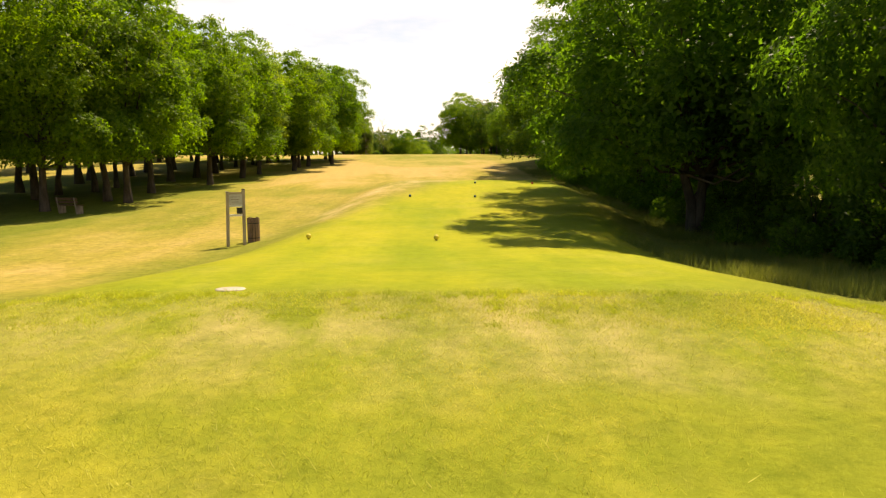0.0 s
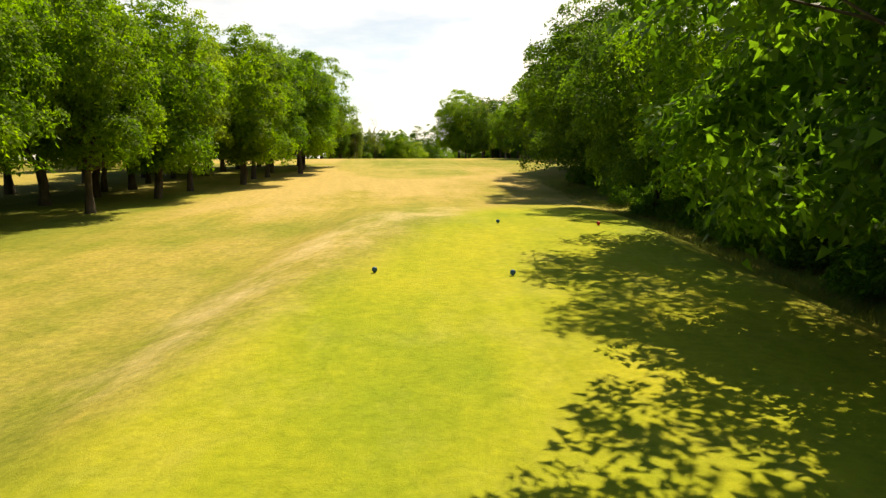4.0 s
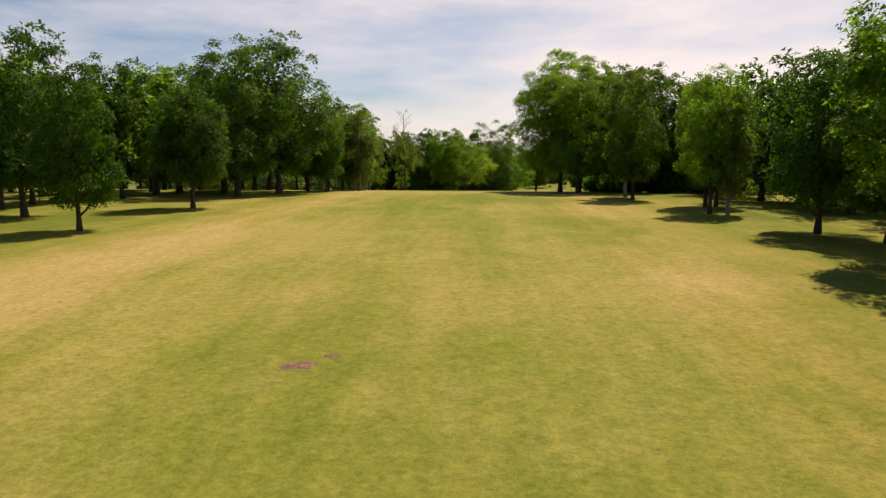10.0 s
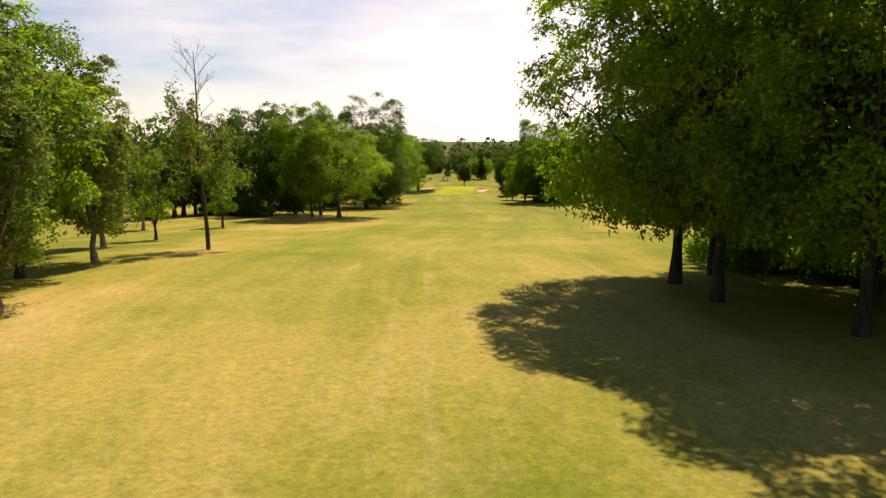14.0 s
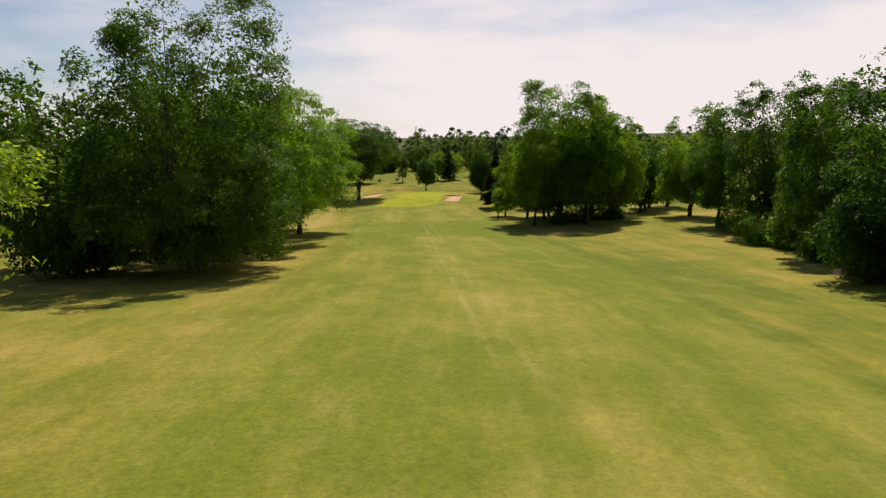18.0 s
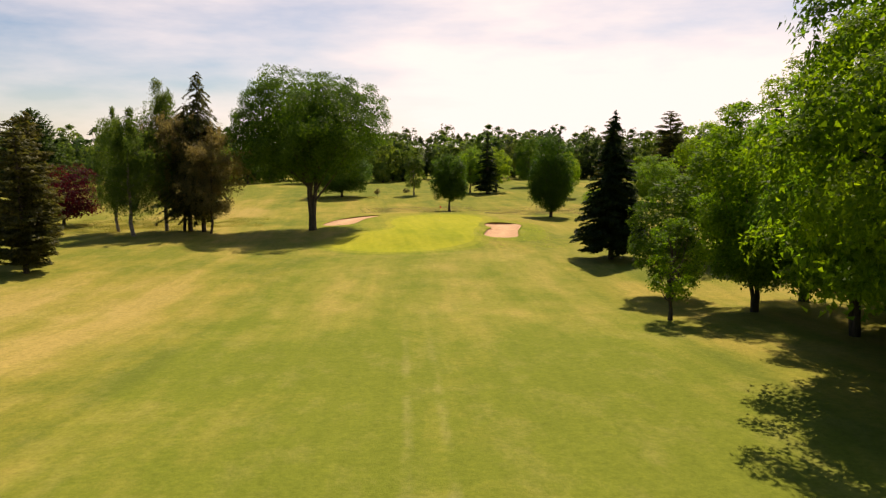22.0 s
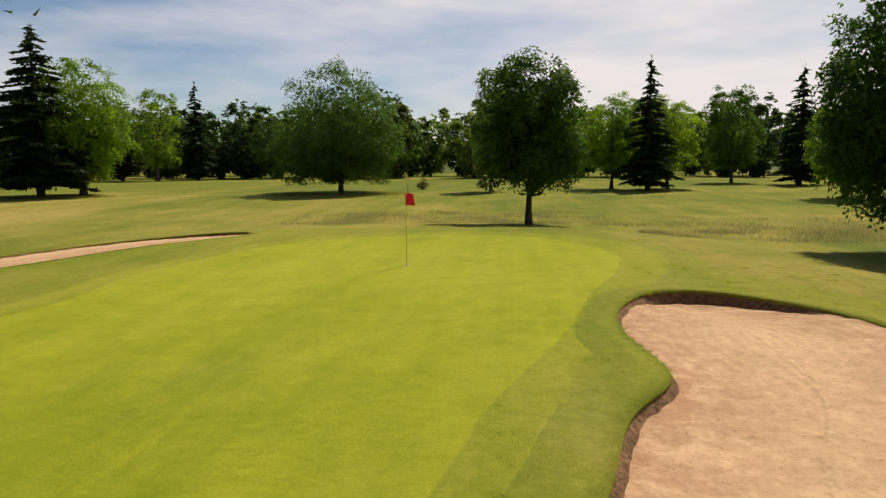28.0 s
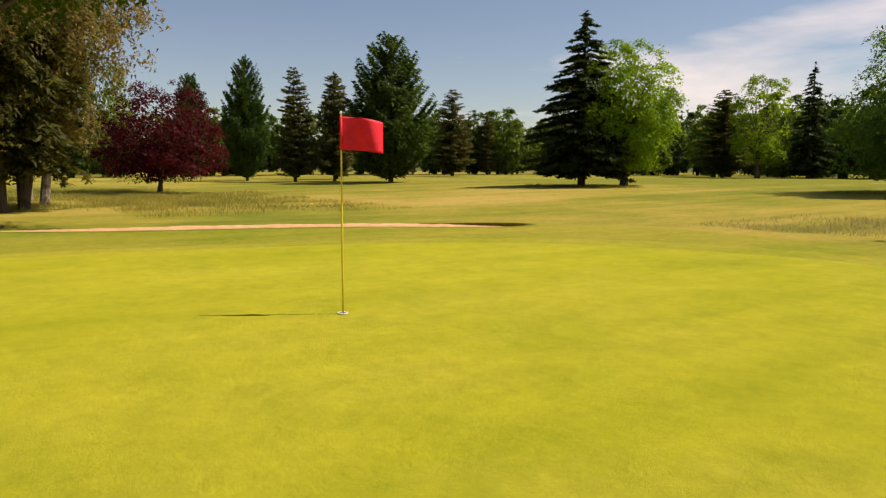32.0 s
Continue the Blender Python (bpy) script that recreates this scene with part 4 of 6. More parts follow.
        for k in rng.choice(clumps, min(clumps, (30 if leaves > 2200 else 6) // fork), replace=False):
            s = rng.uniform(max(0.25, clear * 0.9), 0.9)
            i = int(s * 8)
            a, b = path[i], c[k]
            if b[2] < a[2] - 0.1 * high:
                continue
            m1 = a + (b - a) * 0.4 + np.array([0, 0, -0.03 * high])
            m2 = a + (b - a) * 0.75 + np.array([0, 0, 0.01 * high])
            tubes.append(tube([a, m1, m2, b], [rad[i] * 0.5, rad[i] * 0.32, rad[i] * 0.18, 0.012], 5))
    v, fcs = join_tubes(tubes)
    trunk_me = bpy.data.meshes.new("trunk")
    trunk_me.from_pydata(v.tolist(), [], fcs)
    trunk_me.polygons.foreach_set("use_smooth", np.ones(len(fcs), bool))
    trunk_me.materials.append(bark)
    return trunk_me, crown_me


def conifer(seed, high, wide, clear, leaves, leaf, material, droop=0.25, power=0.9, ragged=0.15, levels=26, upsweep=0.0, bark=BARK):
    """A spruce or fir: whorls of drooping boughs hung with sprays of needles."""
    rng = np.random.default_rng(seed)
    tubes = [tube([(0, 0, -0.4), (0, 0, high * 0.3), (0, 0, high * 0.7), (0, 0, high * 0.985)], [0.017 * high + 0.05, 0.013 * high + 0.03, 0.006 * high + 0.02, 0.01], 8)]
    where, along, normal = [], [], []
    zs = clear * high + (high * 0.99 - clear * high) * (np.arange(levels) / (levels - 1)) ** 1.05
    boughs = []
    for z in zs:
        f = 1 - (z - clear * high) / (high - clear * high)
        reach = wide / 2 * max(0.03, f**power) * (0.75 if f > 0.93 else 1)
        for k in range(max(4, int(5 + 6 * f))):
            boughs.append((z + rng.normal(0, 0.012 * high), reach * rng.uniform(1 - ragged * 2, 1 + ragged), rng.uniform(0, 6.283)))
    weight = np.array([b[1] for b in boughs]) ** 1.35
    counts = rng.multinomial(leaves, weight / weight.sum())
    for (z, reach, ang), n in zip(boughs, counts):
        d = np.array([math.cos(ang), math.sin(ang), 0])
        side = np.array([-d[1], d[0], 0])
        s = rng.uniform(0.08, 1, n) ** 0.75
        fall = -droop * reach * s**1.4 + upsweep * reach * s**2
        spread = rng.normal(0, 0.17, n) * reach * (1.1 - 0.75 * s) + rng.normal(0, 0.04, n) * reach
        p = np.array([0, 0, z]) + d * (reach * s)[:, None] + side * spread[:, None]
        p[:, 2] += fall - rng.uniform(0, 0.22, n) * (0.25 + 0.12 * reach) + 0.02 * reach
        where.append(p)
        a = d + side * (np.sign(spread) * 0.6)[:, None] + np.array([0, 0, -0.35 + upsweep]) + rng.normal(0, 0.3, (n, 3))
        along.append(a)
        normal.append(np.array([0, 0, 1.0]) + d * 0.3 + rng.normal(0, 0.45, (n, 3)))
        if reach > 0.06 * wide:
            e = np.array([0, 0, z])
            tubes.append(tube([e, e + d * reach * 0.5 + np.array([0, 0, -droop * reach * 0.35]), e + d * reach * 0.9 + np.array([0, 0, (upsweep - droop) * reach * 0.85])],
                              [0.012 + 0.010 * reach, 0.008 + 0.006 * reach, 0.004], 4))
    where, along, normal = np.concatenate(where), np.concatenate(along), np.concatenate(normal)
    crown_me = leaf_mesh("crown", where, normal, leaf * rng.uniform(0.6, 1.3, len(where)), material, 0.5, along, rng)
    v, f = join_tubes(tubes)
    trunk_me = bpy.data.meshes.new("trunk")
    trunk_me.from_pydata(v.tolist(), [], f)
    trunk_me.materials.append(bark)
    return trunk_me, crown_me


def twiggy(seed, high, wide, leaves, leaf, material, bark):
    """A half-dead birch: slim stem, rising branches bare of leaves towards the top."""
    rng = np.random.default_rng(seed)
    ts = np.linspace(0, 1, 10)
    stem = np.c_[np.cumsum(rng.normal(0, 0.006 * high, 10)), np.cumsum(rng.normal(0, 0.006 * high, 10)), ts * high * 0.96]
    stem[0] = (0, 0, -0.3)
    rad = 0.011 * high * (1 - 0.93 * ts) + 0.008
    tubes, hang, sit = [tube(stem, rad, 8)], [], []
    for k in range(46):
        s = rng.uniform(0.22, 0.97)
        i = int(s * 9)
        a = stem[i] + (stem[min(i + 1, 9)] - stem[i]) * (s * 9 - i)
        ang, reach = rng.uniform(0, 6.283), wide / 2 * (1.15 - 0.75 * s) * rng.uniform(0.6, 1.1)
        d = np.array([math.cos(ang), math.sin(ang), 0])
        b = a + d * reach * 0.55 + np.array([0, 0, reach * 0.7])
        c = a + d * reach + np.array([0, 0, reach * (1.0 if s > 0.55 else 0.35)])
        tubes.append(tube([a, b, c], [0.030 * (1.2 - s), 0.018 * (1.2 - s) + 0.004, 0.004], 5))
        for q in range(4):
            o = b + (c - b) * rng.uniform(0, 0.9)
            e = o + rng.normal(0, 0.22, 3) * reach + np.array([0, 0, 0.28 * reach])
            tubes.append(tube([o, e], [0.009, 0.003], 4))
            if s < 0.62:
                hang.append(o), sit.append(e)
        if s < 0.62:
            hang.append(b), sit.append(c)
    hang, sit = np.array(hang), np.array(sit)
    who = rng.integers(0, len(hang), leaves)
    where = hang[who] + (sit - hang)[who] * rng.uniform(0, 1.1, leaves)[:, None] + rng.normal(0, 0.22, (leaves, 3)) - np.array([0, 0, 1]) * rng.uniform(0, 0.5, leaves)[:, None]
    v, f = join_tubes(tubes)
    trunk_me = bpy.data.meshes.new("trunk")
    trunk_me.from_pydata(v.tolist(), [], f)
    trunk_me.materials.append(bark)
    return trunk_me, leaf_mesh("crown", where, rng.normal(size=(leaves, 3)), leaf * rng.uniform(0.6, 1.3, leaves), material, rng=rng)


def weeper(seed, high, wide, leaves, leaf, material, bark, hang=2.2, clear=0.25, body=0.45):
    """A feathery tree: fine rising branches with thin strands of small leaves hung along them."""
    rng = np.random.default_rng(seed)
    ts = np.linspace(0, 1, 10)
    stem = np.c_[np.cumsum(rng.normal(0, 0.007 * high, 10)), np.cumsum(rng.normal(0, 0.007 * high, 10)), ts * high * 0.97]
    stem[0] = (0, 0, -0.3)
    tubes = [tube(stem, 0.012 * high * (1 - 0.94 * ts) + 0.01, 8)]
    start, drop = [], []
    for k in range(74):
        s = rng.uniform(clear * 0.8, 0.98)
        i = min(int(s * 9), 8)
        a = stem[i] + (stem[i + 1] - stem[i]) * (s * 9 - i)
        u = (s - clear * 0.8) / (1 - clear * 0.8)
        reach = wide / 2 * min(1.0, 0.55 + u) * (1 - max(0.0, u - body) / (1.02 - body) * 0.85) * rng.uniform(0.5, 1.12)
        ang = rng.uniform(0, 6.283)
        d = np.array([math.cos(ang), math.sin(ang), 0])
        up = rng.uniform(0.25, 0.75)
        b = a + d * reach * 0.5 + np.array([0, 0, reach * up * 0.8])
        c = a + d * reach + np.array([0, 0, reach * up])
        tubes.append(tube([a, b, c], [0.012 + 0.03 * (1 - s), 0.008 + 0.014 * (1 - s), 0.004], 4))
        for q in range(int(6 + 5 * reach)):
            w = rng.uniform(0.15, 1.08)
            o = (a + (b - a) * w * 2 if w < 0.5 else b + (c - b) * (w - 0.5) * 2) + rng.normal(0, 0.10, 3) * reach
            start.append(o)
            drop.append(np.array([rng.normal(0, 0.16), rng.normal(0, 0.16), -1]) * hang * rng.uniform(0.3, 1.15) + d * 0.15 * hang)
    start, drop = np.array(start), np.array(drop)
    who = rng.integers(0, len(start), leaves)
    s = rng.uniform(0, 1, leaves)
    where = start[who] + drop[who] * (s**1.2)[:, None] + rng.normal(0, 0.13, (leaves, 3))
    where[:, 2] = np.maximum(where[:, 2], 0.9)
    v, f = join_tubes(tubes)
    trunk_me = bpy.data.meshes.new("trunk")
    trunk_me.from_pydata(v.tolist(), [], f)
    trunk_me.materials.append(bark)
    return trunk_me, leaf_mesh("crown", where, rng.normal(size=(leaves, 3)), leaf * rng.uniform(0.6, 1.3, leaves), material, 0.5, drop[who] + 0.5 * rng.normal(size=(leaves, 3)), rng)


KINDS = {}


def kind(key, name, label, high, wide, meshes):
    KINDS[key] = (name, label, high, wide, meshes, [])


# fine trees for the edges of the woods, plainer ones for their depths
kind("wood_a", "oak_tree", "leafy woodland oak with a dark clear trunk", 14, 9.0, broadleaf(11, 14, 9.0, 0.21, 34000, 0.18, LEAF_OAK, top=0.60, trunk=0.013, core=0.9))
kind("wood_b", "oak_tree", "leafy woodland oak with spreading lower boughs", 14, 9.5, broadleaf(12, 14, 9.5, 0.15, 34000, 0.19, LEAF_OAK, top=0.64, fork=2, trunk=0.014, core=1.0, low=0.15))
kind("wood_c", "ash_tree", "light green woodland ash on a slim trunk", 14, 8.0, broadleaf(13, 14, 8.0, 0.22, 22000, 0.185, LEAF_LIGHT, top=0.58, open_=0.4, trunk=0.012, core=0.4))
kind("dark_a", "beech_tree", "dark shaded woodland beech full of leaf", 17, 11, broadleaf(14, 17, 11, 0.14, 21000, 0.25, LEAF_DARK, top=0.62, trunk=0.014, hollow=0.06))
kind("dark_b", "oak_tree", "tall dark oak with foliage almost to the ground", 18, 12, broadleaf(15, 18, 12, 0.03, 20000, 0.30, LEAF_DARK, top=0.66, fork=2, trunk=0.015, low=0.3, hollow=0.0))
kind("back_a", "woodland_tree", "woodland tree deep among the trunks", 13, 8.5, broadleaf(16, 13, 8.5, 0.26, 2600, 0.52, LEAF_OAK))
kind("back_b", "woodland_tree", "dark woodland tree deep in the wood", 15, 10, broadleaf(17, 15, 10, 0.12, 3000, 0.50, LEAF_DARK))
kind("field", "field_tree", "rounded field tree with a dense crown", 10, 6, broadleaf(18, 10, 6, 0.17, 19000, 0.155, LEAF_MID, top=0.6, trunk=0.013, even=0.4, open_=0.2, core=0.8))
kind("birch", "birch_tree", "slender birch with thin hanging foliage", 13, 5, broadleaf(19, 13, 5, 0.16, 11000, 0.20, LEAF_BIRCH, BARK_BIRCH, 0.6, 0.010, 0.8, 0.10, core=0.4))
kind("bare", "birch_tree", "half-bare thin birch with a dead twiggy top", 14, 5.6, twiggy(20, 14, 6.4, 6500, 0.19, LEAF_BIRCH, BARK))
kind("big", "oak_tree", "massive full-crowned oak sweeping to the ground", 21, 17, broadleaf(21, 21, 17, 0.06, 42000, 0.29, LEAF_MID, top=0.64, fork=2, core=1.0, even=0.2, low=0.3))
kind("near_big", "oak_tree", "massive oak with leafy boughs low over the fairway", 21, 17, broadleaf(54, 21, 17, 0.05, 90000, 0.185, LEAF_MID, top=0.64, fork=2, core=1.3, low=0.35))
kind("elm", "elm_tree", "tall elm with a broad domed crown over forked limbs", 20.5, 21, broadleaf(22, 20.5, 21, 0.33, 84000, 0.20, LEAF_DARK, top=0.60, trunk=0.022, fork=3, core=1.3, even=0.25, full=2.3))
kind("maple", "maple_tree", "young maple with a dense dark green oval crown", 9.2, 6.6, broadleaf(23, 9.2, 6.6, 0.23, 24000, 0.17, LEAF_DEEP, top=0.60, trunk=0.016, core=1.3, even=0.4, full=2.7))
kind("hornbeam", "hornbeam_tree", "clipped-looking hornbeam with a tall egg-shaped crown", 12, 6.9, broadleaf(24, 12, 6.9, 0.1, 30000, 0.17, LEAF_DEEP, top=0.60, trunk=0.014, core=1.2, even=1.0, full=2.5))
kind("willow", "willow_tree", "wide grey-green willow on a twin trunk", 12.6, 13.2, broadleaf(25, 12.6, 13.2, 0.10, 48000, 0.19, LEAF_WILLOW, top=0.70, trunk=0.020, fork=2, droop=0.06, core=1.3, even=0.8, full=2.4))
kind("lime", "lime_tree", "fresh yellow-green lime tree in sun", 13.2, 10.6, broadleaf(26, 13.2, 10.6, 0.13, 22000, 0.22, LEAF_LIME, top=0.60, trunk=0.02, open_=0.4, core=0.8, even=0.6, full=2.5))
kind("plum", "plum_tree", "dark purple-leaved plum tree", 8.4, 10.4, broadleaf(27, 8.4, 10.4, 0.14, 18000, 0.18, LEAF_RED, top=0.62, trunk=0.024, fork=2, even=0.8))
kind("weepbirch", "birch_tree", "tall grey-green weeping birch with hanging strands", 18, 8, weeper(61, 18, 8, 30000, 0.20, LEAF_BIRCH, BARK_BIRCH, 2.6, 0.22, 0.4))
kind("fluffy", "larch_tree", "feathery brownish larch with a soft round crown", 15, 10.5, weeper(62, 15, 10.5, 38000, 0.21, LEAF_BROWN, BARK, 1.3, 0.24, 0.62))
kind("ballhead", "ball_acacia", "small round-headed acacia on a short stem", 4.2, 6.0, broadleaf(29, 4.2, 6.0, 0.36, 9000, 0.14, LEAF_LIME, top=0.6, trunk=0.03, even=1.0, full=2.5))
kind("spruce", "spruce_tree", "dense dark green spruce down to low boughs", 13.8, 8.4, conifer(31, 13.8, 7.9, 0.12, 46000, 0.36, NEEDLE, 0.26, 0.80, 0.08, 46))
kind("tallspruce", "spruce_tree", "tall spruce with open tiers of boughs", 16.4, 8.0, conifer(32, 16.4, 10.0, 0.09, 34000, 0.42, NEEDLE, 0.26, 0.70, 0.18, 36, 0.06))
kind("backspruce", "spruce_tree", "dark pointed spruce beyond the green", 14, 5.4, conifer(33, 14, 5.8, 0.06, 8000, 0.50, NEEDLE, 0.2, 0.75, 0.2, 24))
kind("cypress", "cypress_tree", "broad dark cypress with feathery upright tips", 17, 12, conifer(34, 17, 13, 0.03, 44000, 0.46, NEEDLE_CYPRESS, -0.30, 0.52, 0.12, 40, 0.42))
kind("pine", "pine_tree", "brownish green pine with close tiers of needles", 14.5, 6.4, conifer(35, 14.5, 7.4, 0.07, 17000, 0.40, NEEDLE_PINE, 0.06, 0.40, 0.16, 34, 0.16))
kind("near_light", "oak_tree", "light green oak with a wide open crown", 14, 13, broadleaf(53, 14, 13, 0.15, 52000, 0.15, LEAF_LIGHT, top=0.62, trunk=0.015, core=0.5, even=0.1, hollow=0.36, full=2.7))
kind("near_dark", "beech_tree", "broad dark beech overhanging the mown tee", 16, 14, broadleaf(51, 16, 14, 0.13, 62000, 0.175, LEAF_BEECH, top=0.62, trunk=0.014, fork=2, core=1.2, low=0.2, hollow=0.12))
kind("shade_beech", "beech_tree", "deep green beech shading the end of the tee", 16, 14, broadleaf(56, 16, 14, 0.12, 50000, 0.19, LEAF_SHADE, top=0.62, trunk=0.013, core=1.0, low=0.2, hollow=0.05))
kind("near_oak", "oak_tree", "sunlit oak with low spreading boughs at the wood's end", 14, 13, broadleaf(52, 14, 13, 0.22, 56000, 0.165, LEAF_OAK, top=0.62, trunk=0.014, fork=2, core=0.8, hollow=0.12))
kind("bend_oak", "oak_tree", "tall open-crowned oak with low boughs over mown grass", 18, 13, broadleaf(55, 18, 13, 0.13, 60000, 0.17, LEAF_OPEN, top=0.60, trunk=0.010, core=0.25, hollow=0.10, full=2.55))
kind("weeping", "spruce_tree", "old spruce with long hanging branchlets", 20, 10, conifer(36, 20, 9, 0.16, 17000, 0.46, NEEDLE_PINE, 0.5, 0.38, 0.30, 34))
kind("pale", "poplar_tree", "pale poplar with an open crown", 15, 8, broadleaf(37, 15, 8, 0.16, 9000, 0.26, LEAF_LIGHT, open_=0.6, core=0.4))
kind("far", "distant_tree", "rounded leafy tree in a distant row", 13, 11, broadleaf(38, 13, 11, 0.04, 1500, 0.85, LEAF_FAR, even=1.0, full=2.4, core=1.0))
kind("fardark", "distant_tree", "dark green tree in a distant row", 13, 8, broadleaf(39, 13, 8, 0.04, 1300, 0.8, LEAF_FAR_DARK, even=1.0, full=2.4, core=1.0))
kind("bush", "bush", "leafy bush in the shade at the wood's edge", 3, 4, broadleaf(40, 3, 4, 0.0, 3600, 0.17, LEAF_BEECH, top=0.7, hollow=0.0))
kind("sapling", "sapling", "thin young tree with sparse leaves", 5.5, 2.6, broadleaf(41, 5.5, 2.6, 0.25, 3500, 0.12, LEAF_OAK, top=0.6, trunk=0.010, open_=0.5, core=0))
kind("dry_bush", "bush", "small dry brownish bush in the meadow grass", 1.3, 1.5, broadleaf(42, 1.3, 1.5, 0.0, 900, 0.12, LEAF_BROWN, top=0.7))
place_rng = random.Random(7)


def tree(key, x, y, high=None, wide=None, group=""):
    """A tree of a kind, at its place on the ground, scaled to its height and width."""
    name, label, h0, w0, meshes, made = KINDS[key]
    sz = (high or h0) / h0
    sx = (wide / w0) if wide else sz
    spin = place_rng.uniform(0, 360)
    m = pose(x, y, float(height(x, y)), 0, 0, spin) @ Matrix.Diagonal((sx, sx, sz, 1))
    if not made:
        ob = new(name)
        for part_name, me in zip(("trunk", "crown"), meshes):
            child = new(part_name, me)
            child.parent = ob
        tagged(ob, label, "bush" if name == "bush" else "tree", group)
        ob.matrix_basis = m
        made.append(ob)
    else:
        src = made[0]
        keep = src.matrix_basis.copy()
        src.matrix_basis = Matrix()
        ob = copy_thing(src, m)
        src.matrix_basis = keep
        tagged(ob, label, group=group)
        ob.matrix_basis = m
    return ob


def row(keys, start, end, count, spread, high, group):
    """Trees strewn along a line, with some play to each side."""
    for k in range(count):
        u = (k + place_rng.uniform(0.2, 0.8)) / count
        x = start[0] + (end[0] - start[0]) * u + place_rng.uniform(-spread, spread)
        y = start[1] + (end[1] - start[1]) * u + place_rng.uniform(-spread, spread)
        tree(place_rng.choice(keys), x, y, high * place_rng.uniform(0.86, 1.1), None, group)


# wood beside the tee, sunlit edge with bare trunks
W1 = "wood along the sunny side of the tee"
for x, y, h in ((-21.6, 37.7, 13), (-20.7, 43, 14), (-19.0, 42, 13), (-20.5, 49, 13.5), (-19.0, 57, 13), (-19.0, 66, 13.5), (-18.9, 72, 13), (-16.6, 78, 13),
                (-17.4, 84.5, 13), (-16.7, 87, 12.5), (-14.8, 93.4, 12.5), (-18.2, 95, 13), (-16.2, 101.5, 12.5), (-17.1, 106.3, 12.5), (-17.6, 110, 13)):
    tree(place_rng.choice(("wood_a", "wood_b", "wood_a", "wood_c")), x, y, h, None, W1)
tree("near_oak", -19.2, 114.5, 14.8, 15.4, W1)
row(("back_a", "back_a", "wood_c"), (-26, 30), (-23, 116), 18, 1.6, 13, W1)
row(("back_a",), (-32, 26), (-30, 118), 16, 2.0, 13, W1)
row(("back_a", "back_b"), (-40, 108), (-64, 150), 8, 3.0, 12, W1)
row(("back_b",), (-46, 8), (-43, 118), 14, 2.5, 12, W1)
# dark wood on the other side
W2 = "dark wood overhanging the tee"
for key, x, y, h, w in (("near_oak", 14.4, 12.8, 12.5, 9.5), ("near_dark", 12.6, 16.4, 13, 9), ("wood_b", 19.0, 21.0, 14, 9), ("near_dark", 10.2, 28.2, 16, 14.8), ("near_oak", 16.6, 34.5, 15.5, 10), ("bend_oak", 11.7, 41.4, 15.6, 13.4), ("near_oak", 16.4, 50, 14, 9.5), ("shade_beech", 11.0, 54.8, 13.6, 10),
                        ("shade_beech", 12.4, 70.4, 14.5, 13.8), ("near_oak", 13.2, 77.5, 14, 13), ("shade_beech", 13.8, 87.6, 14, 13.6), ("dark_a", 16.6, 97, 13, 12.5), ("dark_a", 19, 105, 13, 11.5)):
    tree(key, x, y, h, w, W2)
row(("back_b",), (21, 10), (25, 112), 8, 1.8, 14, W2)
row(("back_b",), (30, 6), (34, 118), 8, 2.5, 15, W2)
row(("bush",), (12.0, 12), (12.6, 78), 15, 0.7, 2.6, W2)
row(("bush",), (10.7, 15), (10.9, 62), 17, 0.5, 1.2, W2)
row(("bush",), (15, 8), (16, 90), 12, 1.2, 3.4, W2)
row(("bush",), (26, 8), (26, 90), 10, 1.2, 4.0, W2)
# fairway, right-hand side
W3 = "trees along the shady side of the fairway"
for key, x, y, h, w in (("dark_a", 20.5, 112, 13, 9), ("dark_a", 23.4, 127, 14, 10), ("dark_a", 19.6, 133, 12.5, 8), ("wood_c", 15.4, 145, 13.2, 9), ("dark_a", 17.0, 142.4, 12.8, 8.6), ("dark_a", 24, 147, 13.3, 9),
                        ("field", 15.3, 156.3, 10.2, 6), ("dark_a", 16.9, 152, 10.5, 6.5), ("wood_c", 13.0, 169.4, 11, 5.2), ("birch", 14.1, 168.6, 9, 3.4), ("wood_c", 14.8, 177, 11.2, 6), ("dark_a", 15.8, 177.4, 11, 6),
                        ("birch", 10.8, 193.4, 14, 5.2), ("dark_a", 10.4, 187, 12.5, 6)):
    tree(key, x, y, h, w, W3)
row(("back_b",), (28, 122), (24, 205), 13, 2.5, 13, W3)
row(("back_b",), (37, 120), (33, 240), 14, 3, 15, W3)
W4 = "clump of oaks at the bend of the fairway"
for key, x, y, h, w in (("bend_oak", 5.5, 217.4, 19.4, 14.2), ("bend_oak", 5.3, 213.0, 19.0, 13.4), ("bend_oak", 7.0, 207.0, 17.2, 12), ("dark_a", 12.4, 213.4, 17, 10), ("dark_a", 14.3, 208.8, 16.5, 10), ("wood_b", 8.6, 219.7, 17, 10), ("dark_a", 19, 214, 16, 10), ("dark_a", 26, 222, 15, 10)):
    tree(key, x, y, h, w, W4)
row(("bush",), (10, 224), (24, 206), 9, 1.2, 4.6, W4)
row(("back_b",), (24, 228), (28, 204), 4, 1.0, 16, W4)
